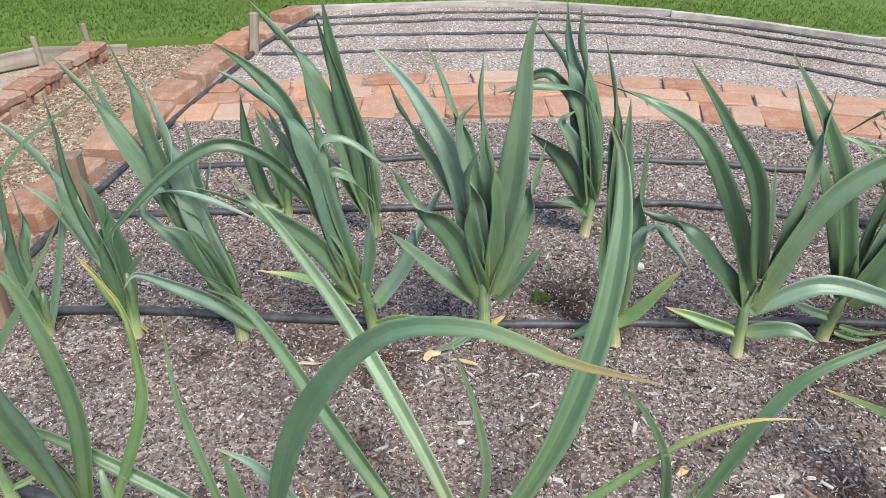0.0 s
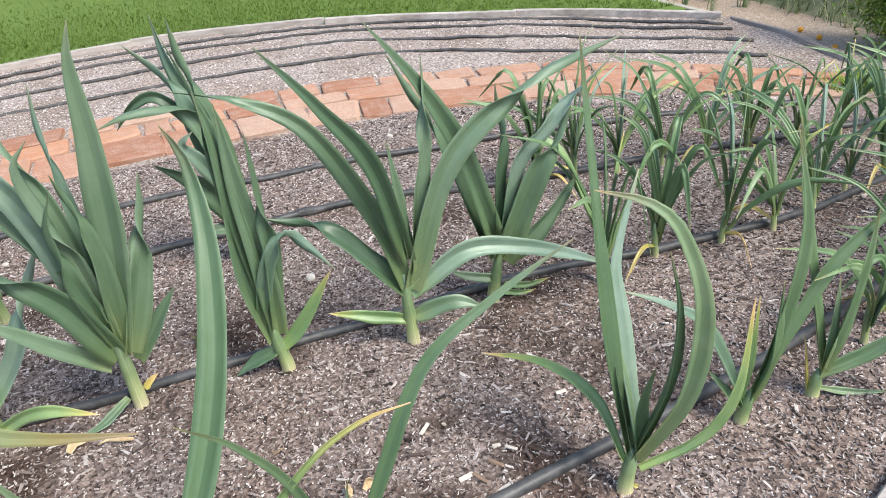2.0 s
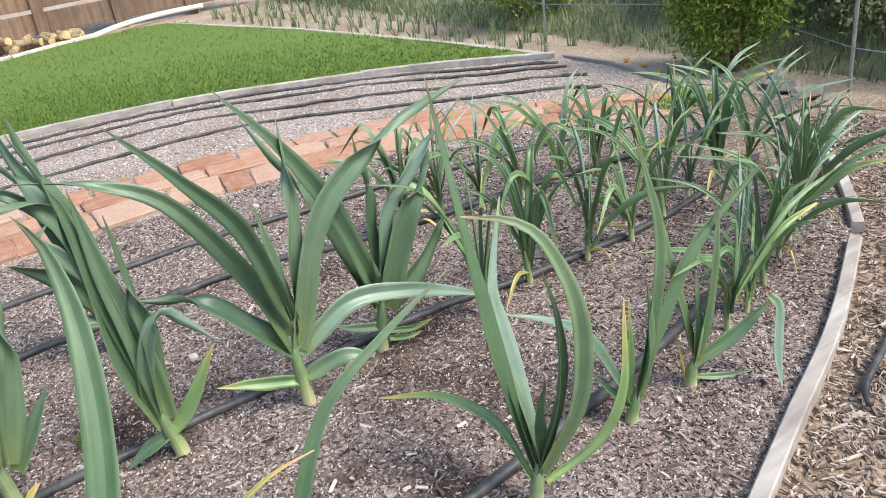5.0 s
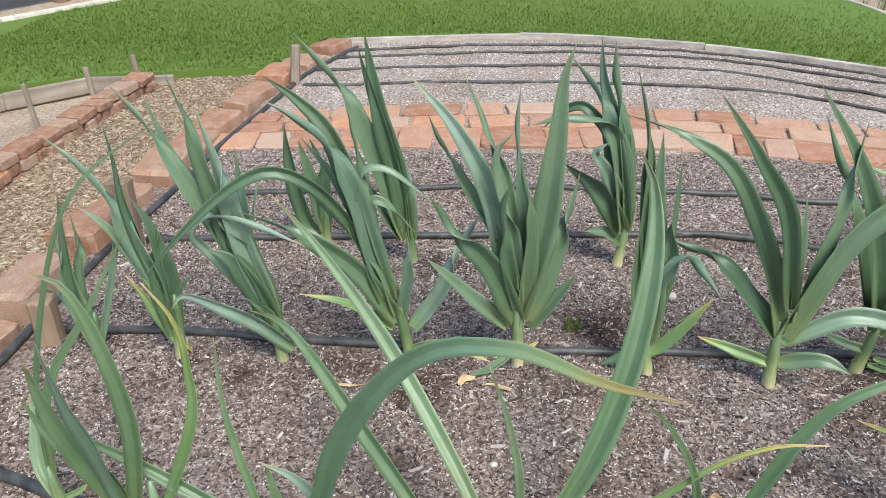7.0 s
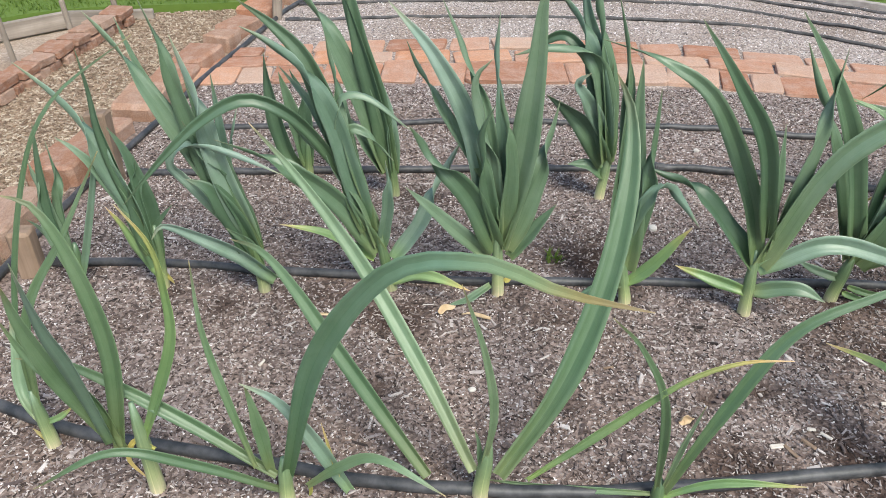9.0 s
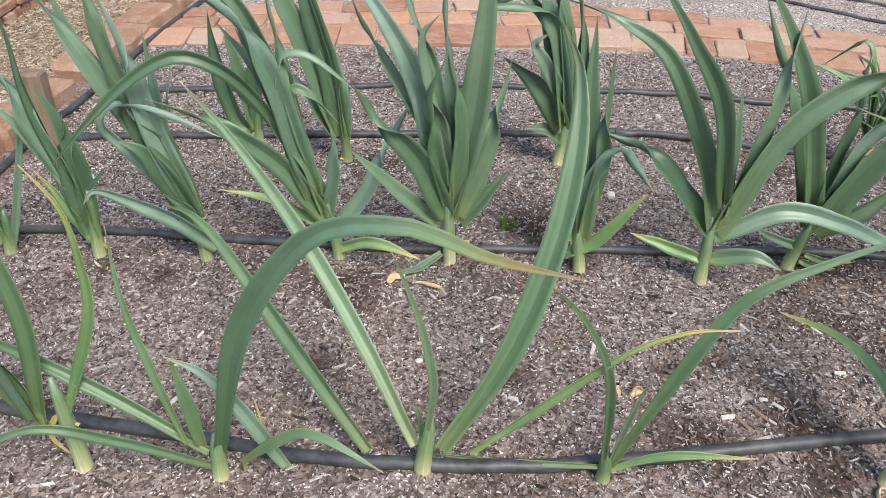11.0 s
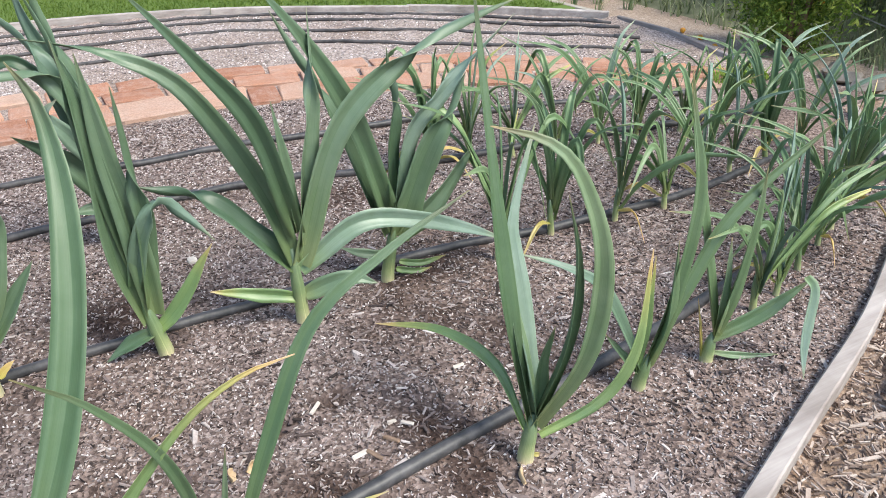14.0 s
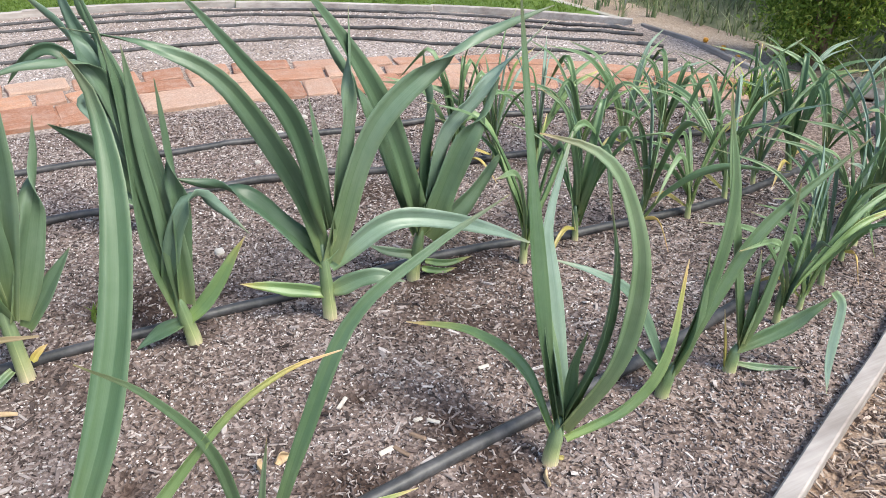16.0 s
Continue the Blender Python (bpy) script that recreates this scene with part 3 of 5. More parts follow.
drip_line([(1.5, 0.62), (1.54, 0.652), (1.64, 0.685), (1.76, 0.72), (1.95, 0.76), (2.3, 0.9)], 0.0075, "short black tube lying on wood chips", ends=())


# ---------- timber edging ----------
def plank(root, a, b, thick, z0, z1, material, label="", seed=0):
    a, b = np.array(a, float), np.array(b, float)
    length = np.linalg.norm(b - a)
    me = chamfered_box("plank", length - 0.004, thick, z1 - z0, 0.004, 0.0015, seed)
    me.materials.append(material)
    ob = new("plank", me)
    ob.parent = root
    ob.matrix_basis = Matrix.Translation((*((a + b) / 2), (z0 + z1) / 2)) @ Matrix.Rotation(math.atan2(b[1] - a[1], b[0] - a[0]), 4, 'Z')
    if label:
        ob["label"] = label
    return ob


def curved_plank(root, line, thick, z0, z1, material):
    """One board bent along a line."""
    line = np.asarray(line, float)
    d = np.gradient(line, axis=0)
    d /= np.linalg.norm(d, axis=1, keepdims=True)
    nrm = np.stack([-d[:, 1], d[:, 0]], 1) * thick / 2
    n, verts, faces = len(line), [], []
    for i in range(n):
        for q, z in ((-1, z0), (-1, z1 - 0.004), (-0.8, z1), (0.8, z1), (1, z1 - 0.004), (1, z0)):
            x, y = line[i] + nrm[i] * q
            verts.append((x, y, z + 0.003 * noise.noise((x * 2, y * 2, z))))
    for i in range(n - 1):
        for k in range(6):
            j = (k + 1) % 6
            faces.append((i * 6 + k, i * 6 + j, i * 6 + 6 + j, i * 6 + 6 + k))
    faces += [tuple(range(6))[::-1], tuple(range(n * 6 - 6, n * 6))]
    return mesh_object("plank", verts, faces, material, root)


edging = thing("board_edging", (0, 0, 0), "weathered grey board edging between bed and lawn", "edging", kind="structure")
line = smooth_line(FAR_BOARD, 48)
for i in range(0, 48, 12):
    curved_plank(edging, line[i:i + 13] + (0, 0.002 * (i % 24)), 0.03, -0.06, 0.032, BOARD)
side = [(3.02, 3.16), (3.03, 2.8), (2.92, 2.3)]
for i in range(2):
    plank(edging, side[i], side[i + 1], 0.014, -0.07, 0.02, BOARD, seed=15 + i)
edging_right = thing("bed_edging", (0, 0, 0), "weathered grey timber edge of the raised bed", "edging", kind="structure")
for a, b in ((0, 3), (2, 7), (6, 10)):
    run = smooth_line(RIGHT_BOARD[a:b], 24) if b - a > 2 else np.array(RIGHT_BOARD[a:b], float)
    curved_plank(edging_right, run[:-1] + (0.003, -0.006), 0.033, -0.07, 0.024 + 0.002 * (a == 2), BOARD)
edging_lawn = thing("lawn_edging", (0, 0, 0), "pale kerb edging beside the lawn and onion bed", "edging", kind="structure")
side = [(2.99, 3.24), (2.93, 3.9), (2.83, 4.65), (2.66, 5.7), (2.38, 6.85), (2.2, 7.6)]
for i in range(len(side) - 1):
    plank(edging_lawn, side[i], side[i + 1], 0.045, -0.06, 0.022, KERB, seed=30 + i)
edging_left = thing("old_board_edging", (0, 0, 0), "grey old boards with stakes at the lawn", "edging", kind="structure")
side = [(-2.6, 3.05), (-2.28, 3.5), (-1.98, 3.78), (-1.55, 3.83)]
for i in range(len(side) - 1):
    plank(edging_left, side[i], side[i + 1], 0.03, -0.06, 0.02, OLDBOARD, seed=40 + i)
stone_edge = thing("stone_edging", (0, 0, 0), "pale stone kerb along the far lawn edge", "edging", kind="structure")
side = smooth_line([(1.6, 7.85), (1.3, 7.76), (0.78, 7.6), (0.1, 7.65), (-1.0, 7.42), (-2.03, 6.66), (-2.75, 5.6), (-3.36, 4.7)], 16)
for i in range(16):
    plank(stone_edge, side[i], side[i + 1], 0.07, -0.06, 0.04, STONE, seed=50 + i)


# ---------- brickwork ----------
BRICK_MESHES, PALE_MESHES = [], []
for k in range(12):
    me = chamfered_box("brick", 1, 1, 1, 0.07, 0.036, 60 + k)
    me.materials.append(BRICK if k < 6 else PALEBRICK)
    (BRICK_MESHES if k < 6 else PALE_MESHES).append(me)


def brick(root, x, y, z, sx, sy, sz, yaw, rnd, tilt=2.0, shapes=BRICK_MESHES):
    ob = new("brick", rnd.choice(shapes))
    ob.parent = root
    ob.matrix_basis = pose(x, y, z, rnd.uniform(-tilt, tilt), rnd.uniform(-tilt, tilt), math.degrees(yaw) + rnd.uniform(-3, 3)) @ Matrix.Diagonal((sx, sy, sz, 1))
    return ob


rnd = random.Random(11)
paving = thing("brick_path", (0, 0, 0), "worn red and pink clay brick path in two courses", "path", kind="structure")
near_line, far_line = smooth_line(PATH_NEAR, 200), smooth_line(PATH_FAR, 200)
for course, (lo, hi) in enumerate(((0.0, 0.44), (0.44, 0.72), (0.72, 1.0))):
    u = -rnd.uniform(0, 0.05)
    while u < 0.995:
        length = rnd.uniform(0.1, 0.28)
        step = length / 4.0
        um = min(max(u + step / 2, 0), 1)
        k = um * 200
        a = np.array([np.interp(k, range(201), near_line[:, c]) for c in (0, 1)])
        b = np.array([np.interp(k, range(201), far_line[:, c]) for c in (0, 1)])
        d = (near_line[min(int(k) + 2, 200)] - near_line[max(int(k) - 2, 0)])
        yaw = math.atan2(d[1], d[0])
        m = a + (b - a) * ((lo + hi) / 2 + rnd.uniform(-0.012, 0.012))
        brick(paving, m[0], m[1], rnd.uniform(-0.017, -0.009), length - 0.008, np.linalg.norm(b - a) * (hi - lo) - 0.009 + rnd.uniform(-0.012, 0.006), 0.05, yaw + rnd.uniform(-0.05, 0.05), rnd, 2.5)
        u += step

edge_bricks = thing("brick_edge", (0, 0, 0), "row of large red clay bricks edging the bed", "edging", kind="structure")
line = smooth_line(LEFT_EDGE, 100)
s = 0.0
total = np.linalg.norm(np.diff(line, axis=0), axis=1).sum()
while s < total - 0.1:
    length = rnd.choice((0.15, 0.2, 0.24, 0.3))
    k = (s + length / 2) / total * 100
    x, y = [np.interp(k, range(101), line[:, c]) for c in (0, 1)]
    d = line[min(int(k) + 3, 100)] - line[max(int(k) - 3, 0)]
    d /= np.linalg.norm(d)
    nrm = np.array([-d[1], d[0]])
    x, y = np.array([x, y]) + nrm * 0.115
    brick(edge_bricks, x, y, rnd.uniform(-0.03, 0.005), length - 0.006, rnd.uniform(0.12, 0.18), 0.12, math.atan2(d[1], d[0]) + rnd.uniform(-0.16, 0.16), rnd, 5, PALE_MESHES)
    s += length + rnd.choice((0, 0.01, 0.03, 0.07))

low_wall = thing("low_brick_wall", (0, 0, 0), "low dry-stacked wall of old red bricks", "wall", kind="structure")
wall_line = smooth_line([(-1.84, 1.7), (-1.8, 2.3), (-1.74, 2.9), (-1.66, 3.7)], 100)
for z, height, sizes, wide in ((-0.045, 0.06, (0.05, 0.07, 0.1), 0.1), (0.007, 0.046, (0.06, 0.08, 0.1), 0.1), (0.05, 0.04, (0.09, 0.12, 0.15), 0.1)):
    s = rnd.uniform(-0.05, 0)
    total = np.linalg.norm(np.diff(wall_line, axis=0), axis=1).sum()
    while s < total:
        length = rnd.choice(sizes)
        k = min((s + length / 2) / total * 100, 100)
        x, y = [np.interp(k, range(101), wall_line[:, c]) for c in (0, 1)]
        d = wall_line[min(int(k) + 3, 100)] - wall_line[max(int(k) - 3, 0)]
        brick(low_wall, x + rnd.uniform(-0.01, 0.01), y, z, length - 0.01, wide + rnd.uniform(-0.015, 0.015), height - 0.005, math.atan2(d[1], d[0]), rnd, 4, PALE_MESHES)
        s += length


# ---------- posts ----------
def post(name, x, y, w, d, h, label, lean=(0, 0), yaw=0, material=POSTWOOD, category="post"):
    me = chamfered_box(name, w, d, h + 0.08, 0.006, 0.002, int(x * 100) % 97)
    me.materials.append(material)
    ob = new(name, me)
    ob.matrix_basis = pose(x, y, h / 2 - 0.04, lean[0], lean[1], yaw)
    return tagged(ob, label, category)


post("timber_post", -1.053, 2.03, 0.066, 0.058, 0.23, "short square brown timber post by the bricks", yaw=4)
post("timber_post", -1.065, 1.535, 0.058, 0.05, 0.125, "short square timber post at the bed corner", yaw=3)
post("wooden_stake", -0.9, 3.75, 0.042, 0.03, 0.2, "thin brown stake leaning beside the bricks", (0, 6), material=STAKEWOOD, category="stake")
for x, y in ((-2.0, 3.25), (-1.84, 3.52), (-1.7, 3.74)):
    post("wooden_stake", x, y, 0.026, 0.02, 0.15, "short weathered stake behind the low wall", (2, -3), material=STAKEWOOD, category="stake")


# ---------- leeks ----------
LEAF_MATERIALS = (GREEN, YELLOW, DRY, PALE, TANTIP, SLIM, YOUNG)
FACING = Vector((0.05, -0.85, 0.53)).normalized()


def leaf_mesh(midrib, width, roll, twist, seed, n=24, slim=False, flip=0.0):
    """A keeled strap leaf along a midrib given in metres from the stem to the tip. flip: how far along it the blade turns over, if it does."""
    rn = random.Random(seed)
    line = smooth_line(midrib, n)
    tangents = np.gradient(line, axis=0)
    wob, ph, ruffle = rn.uniform(0.03, 0.09), rn.uniform(0, 6), rn.uniform(0.04, 0.16)
    keel = rn.uniform(0.5, 0.8)
    back, hold = rn.choice((1, 1, -1)), 0.62 if width > 0.034 else 0.45
    verts, uv, faces = [], [], []
    across = (-1.0, -0.55, -0.03, 0.03, 0.55, 1.0)
    for i in range(n + 1):
        u = i / n
        c, t = Vector(line[i]), Vector(tangents[i]).normalized()
        nrm = FACING - t * FACING.dot(t)
        nrm = nrm.normalized() if nrm.length > 0.15 else (Vector((0.3, 0.2, 1)) - t * Vector((0.3, 0.2, 1)).dot(t)).normalized()
        turn = 0.0
        if flip:
            q = min(max((u - flip) / 0.3 + 0.5, 0), 1)
            turn = q * q * (3 - 2 * q) * 2.5 * back
        nrm = Matrix.Rotation(roll + twist * u * u + turn, 3, t) @ nrm
        side = t.cross(nrm)
        if slim:
            w = width * (0.6 + 0.4 * min(u / 0.3, 1)) * max(1 - (max(u - hold, 0) / (1 - hold)) ** 1.3, 0.0) ** 0.8
        else:
            w = width * (0.72 + 0.28 * math.sin(min(u / 0.2, 1) * math.pi / 2)) * max(1 - (max(u - 0.42, 0) / 0.58) ** 1.55, 0.0) ** 0.95
        w = max(w, 0.0012) * 0.5
        fold = keel * (1.25 - 0.6 * u)
        for a in across:
            edge = 1 + wob * math.sin(u * 13 + ph + (0 if a < 0 else 1.7)) * abs(a)
            q = c + side * (a * w * edge) + nrm * (abs(a) ** 1.3 * w * fold + ruffle * w * abs(a) * math.sin(u * 10 + ph + (0 if a < 0 else 2.2)))
            verts.append(q)
            uv.append((u, 0.5 + a * 0.5))
        for k, a in enumerate(across):
            verts.append(verts[i * 12 + k] - nrm * (0.0008 + 0.002 * (1 - abs(a)) * (1 - u)))
            uv.append((u, 0.5 + a * 0.5))
    for i in range(n):
        o = i * 12
        for k in range(5):
            faces.append((o + k, o + k + 1, o + k + 13, o + k + 12))
            faces.append((o + 6 + k, o + 18 + k, o + 19 + k, o + 7 + k))
        faces.append((o, o + 12, o + 18, o + 6))
        faces.append((o + 5, o + 11, o + 23, o + 17))
    return [tuple(v) for v in verts], faces, uv


class Leek:
    """A plant at a place on the ground; leaves are given in centimetres from its foot."""

    def __init__(self, x, y, label, slim=False, group="leeks in rows", stem=(0, 0, 13), thick=1.9):
        self.root = thing("leek", (x, y, soil_height(x, y)), label, "leek", group)
        self.slim, self.count, self.seed = slim, 0, int(abs(x * 977 + y * 613)) + 1
        sx, sy, sz = [q / 100 for q in stem]
        r = thick / 100
        path = [(0, 0, -0.02), (0, 0, 0.0), (sx * 0.1, sy * 0.1, sz * 0.2), (sx * 0.4, sy * 0.4, sz * 0.5), (sx * 0.8, sy * 0.8, sz * 0.85), (sx * 1.15, sy * 1.15, sz * 1.2), (sx * 1.5, sy * 1.5, sz * 1.6)]
        v, f, uv = swept(np.array(path), [r * 0.8, r * 1.04, r, r * 0.92, r * 0.9, r * 0.72, r * 0.3], 12)
        mesh_object("stem", v, f, STEM, self.root, "pale yellow-green leek stem", True, uv)

    def blade(self, midrib, width, tone=0, flip=0.0):
        """midrib: x, y, z by turns, from the stem to the tip."""
        self.count += 1
        rn = random.Random(self.seed * 31 + self.count)
        plain = tone == 0
        if plain:
            tone = 5 if self.slim else 0
        points = np.array(midrib).reshape(-1, 3) / 100
        calm = 0.15 if tone == 4 else 0.6 if self.slim else 1.0
        if not flip and not self.slim and points[-1, 2] > 0.3 and rn.random() < 0.55:
            flip = rn.uniform(0.62, 0.82)
        v, f, uv = leaf_mesh(points, width / 100, rn.uniform(-0.5, 0.5) * calm, rn.uniform(-0.7, 0.7) * calm, self.seed + self.count, slim=self.slim, flip=flip)
        label = ("", "yellowing leaf with a tan tip", "dry yellow leaf", "pale grey-green leaf", "long arching leaf with a tan tip", "", "")[0 if plain else tone]
        mesh_object("leaf", v, f, LEAF_MATERIALS[tone], self.root, label, True, uv)
        return self


Leek(-0.924, 1.487, 'broad-leaved leek at the bed corner', False, stem=(1.0, 0.0, 7.6), thick=1.50)\
    .blade((-0.1, -0.0, 3.5, -2.3, -0.0, 14.7, -3.2, -0.0, 25.3, -3.5, -0.0, 33.9), 4.3, 0)\
    .blade((0.5, 0.0, 3.2, -1.4, -0.0, 10.8, -5.2, -0.0, 16.3, -8.4, -0.0, 18.6), 3.8, 0)\
    .blade((0.7, 0.0, 1.0, 6.6, 0.0, 17.8, 11.3, 0.0, 32.5, 14.8, 0.0, 44.6), 1.7, 3)\
    .blade((0.1, 0.0, 5.1, -1.7, -0.0, 19.3, -1.0, -0.0, 31.0, 0.1, 0.0, 43.3), 3.6, 0)\
    .blade((0.6, 0.0, 5.1, -0.1, 1.6, 18.3, 0.0, 2.8, 28.1, -0.5, 4.0, 37.4), 3.2, 0)\
    .blade((0.2, 0.0, 1.8, 1.3, 0.0, 1.0, 1.4, 0.0, 0.9), 1.1, 2)
Leek(-0.706, 1.472, 'broad-leaved leek leaning over, with a yellowing leaf', False, stem=(0.7, 0.0, 11.1), thick=1.50)\
    .blade((0.2, 0.0, 6.3, -2.9, 0.2, 24.0, -9.5, 0.3, 40.8, -15.0, 0.4, 50.0, -21.3, 0.5, 56.9), 4.9, 3)\
    .blade((-0.6, -0.0, 9.5, -1.2, -0.0, 21.8, -0.7, -0.0, 29.8, 0.2, 0.0, 36.1), 4.9, 0)\
    .blade((-1.5, -0.0, 17.3, -4.4, 0.1, 32.5, -6.1, 0.1, 42.2, -6.2, 0.2, 51.3, -7.1, 0.2, 60.1), 3.0, 0)\
    .blade((-2.5, -0.0, 18.8, -8.4, -0.0, 31.2, -13.0, -0.0, 37.1, -16.7, -0.0, 40.1), 2.8, 0)\
    .blade((0.2, 0.0, 8.7, 0.7, 0.0, 21.8, -1.3, -0.0, 35.4, -4.4, -0.0, 42.7), 4.0, 0)\
    .blade((0.5, 0.0, 3.8, -2.3, -0.0, 9.5, -6.2, -0.0, 17.7, -9.5, -0.0, 22.5), 3.0, 1)\
    .blade((1.6, 0.0, 3.8, 2.7, 0.0, 1.3, 2.9, 0.0, 0.9), 1.0, 2)\
    .blade((-0.4, -0.0, 10.3, -4.7, 1.9, 23.6, -9.5, 3.7, 35.5, -12.3, 5.0, 43.7), 3.9, 0)\
    .blade((0.5, 0.0, 6.3, -0.3, -0.0, 12.6, 2.6, 0.0, 18.8, 6.4, 0.0, 23.3), 2.1, 0)
Leek(-0.455, 1.473, 'large leek with many blue-green leaves leaning aside', False, stem=(-0.8, -0.0, 12.2), thick=1.50)\
    .blade((-0.4, -0.0, 12.2, -6.5, -0.2, 29.0, -11.0, -0.4, 46.9, -14.2, -0.5, 61.7, -16.8, -0.6, 72.0), 5.1, 0)\
    .blade((-0.7, -0.0, 14.6, -5.5, -2.1, 36.4, -8.1, -4.0, 53.4, -9.7, -5.3, 65.4), 5.0, 3)\
    .blade((-0.3, -0.0, 9.7, -3.4, -2.0, 20.8, -7.6, -4.0, 29.9, -12.2, -5.4, 33.4), 5.7, 0)\
    .blade((-0.8, -0.0, 13.8, -4.7, 1.5, 31.0, -5.4, 2.9, 45.5, -5.9, 3.8, 54.0), 2.9, 3)\
    .blade((-2.9, -0.1, 18.5, -5.2, 2.1, 29.2, -4.0, 4.1, 38.2, -1.8, 5.9, 45.9), 2.0, 3)\
    .blade((-3.8, -0.1, 21.5, -14.3, 0.3, 42.3, -21.6, 0.7, 56.5, -25.9, 0.9, 63.8, -29.2, 1.0, 68.1), 4.3, 0)\
    .blade((-5.7, -0.2, 26.0, -14.9, 2.1, 43.8, -20.7, 3.5, 54.2, -24.8, 5.2, 65.8), 2.5, 0)\
    .blade((3.3, 0.1, 3.6, -4.1, -2.7, 12.7, -11.9, -5.4, 18.8, -18.5, -7.6, 22.7, -21.3, -8.7, 19.6), 3.9, 3)\
    .blade((-6.6, -0.2, 20.0, -13.2, -2.4, 31.5, -15.4, -3.3, 36.4, -11.3, -3.9, 40.5, -1.1, -5.1, 39.4, 9.8, -6.7, 35.4), 2.4, 3, 0.60)\
    .blade((-0.5, -0.0, 11.4, -2.6, -1.0, 23.6, -7.8, -2.4, 37.1, -11.2, -3.4, 46.2), 4.4, 0)\
    .blade((-1.1, -0.0, 13.8, -4.5, 0.8, 27.0, -8.8, 1.8, 42.0, -11.4, 2.6, 53.4), 4.3, 0)\
    .blade((-0.2, -0.0, 8.1, -1.6, -1.9, 14.9, -5.5, -4.2, 20.1), 2.9, 0)
Leek(-0.143, 1.494, 'large leaning leek with long arching leaves', False, stem=(-1.6, -0.1, 10.6), thick=1.50)\
    .blade((-4.4, -0.2, 17.8, -9.7, -0.3, 41.7, -15.2, -0.5, 58.3, -21.7, -0.7, 66.2, -28.6, -1.0, 71.4), 5.8, 0)\
    .blade((-5.0, -0.2, 19.3, -10.6, -2.5, 45.3, -16.9, -4.1, 58.3, -22.8, -5.2, 64.5, -27.1, -5.9, 67.3), 4.9, 3)\
    .blade((-5.1, -0.2, 17.8, -9.8, 1.1, 33.4, -15.5, 2.3, 46.5, -22.5, 3.2, 56.1), 3.6, 0)\
    .blade((-7.1, -0.2, 28.3, -14.5, -3.0, 42.1, -20.7, -4.9, 49.4, -28.1, -6.7, 52.5, -36.4, -8.7, 48.9, -45.4, -11.1, 41.3, -55.5, -13.9, 30.8), 2.9, 0)\
    .blade((-5.9, -0.2, 26.9, -9.2, -1.5, 44.2, -8.8, -2.0, 51.5, -2.7, -2.2, 51.3, 6.2, -2.8, 43.9), 3.0, 0, 0.50)\
    .blade((-5.3, -0.2, 26.1, -8.0, -1.3, 41.5, -4.8, -1.4, 43.2, 2.1, -1.9, 36.2), 2.7, 0)\
    .blade((-2.4, -0.1, 11.4, -9.7, -2.0, 24.5, -18.8, -3.9, 33.7, -27.8, -5.7, 39.2, -35.6, -7.2, 43.4), 5.1, 0)\
    .blade((-1.9, -0.1, 13.0, 0.2, -1.4, 24.7, 0.3, -3.0, 36.9), 2.9, 3)\
    .blade((1.0, 0.0, 8.9, 6.8, 1.9, 16.7, 11.9, 4.3, 27.7, 17.1, 6.6, 37.8), 3.9, 3, 0.60)\
    .blade((-3.9, -0.1, 9.0, -14.2, -2.0, 16.9, -24.8, -3.9, 20.7), 2.2, 1)\
    .blade((-0.3, -0.0, 2.8, 8.3, -3.8, 7.3, 19.5, -9.3, 6.5), 2.8, 1)\
    .blade((-4.5, -0.2, 16.2, -7.7, 1.6, 31.7, -10.1, 3.6, 47.3, -12.3, 5.6, 61.8), 4.1, 0)\
    .blade((-2.9, -0.1, 13.0, -5.9, -0.8, 25.7, -15.0, -1.9, 38.7, -21.5, -2.7, 47.7), 3.3, 0)
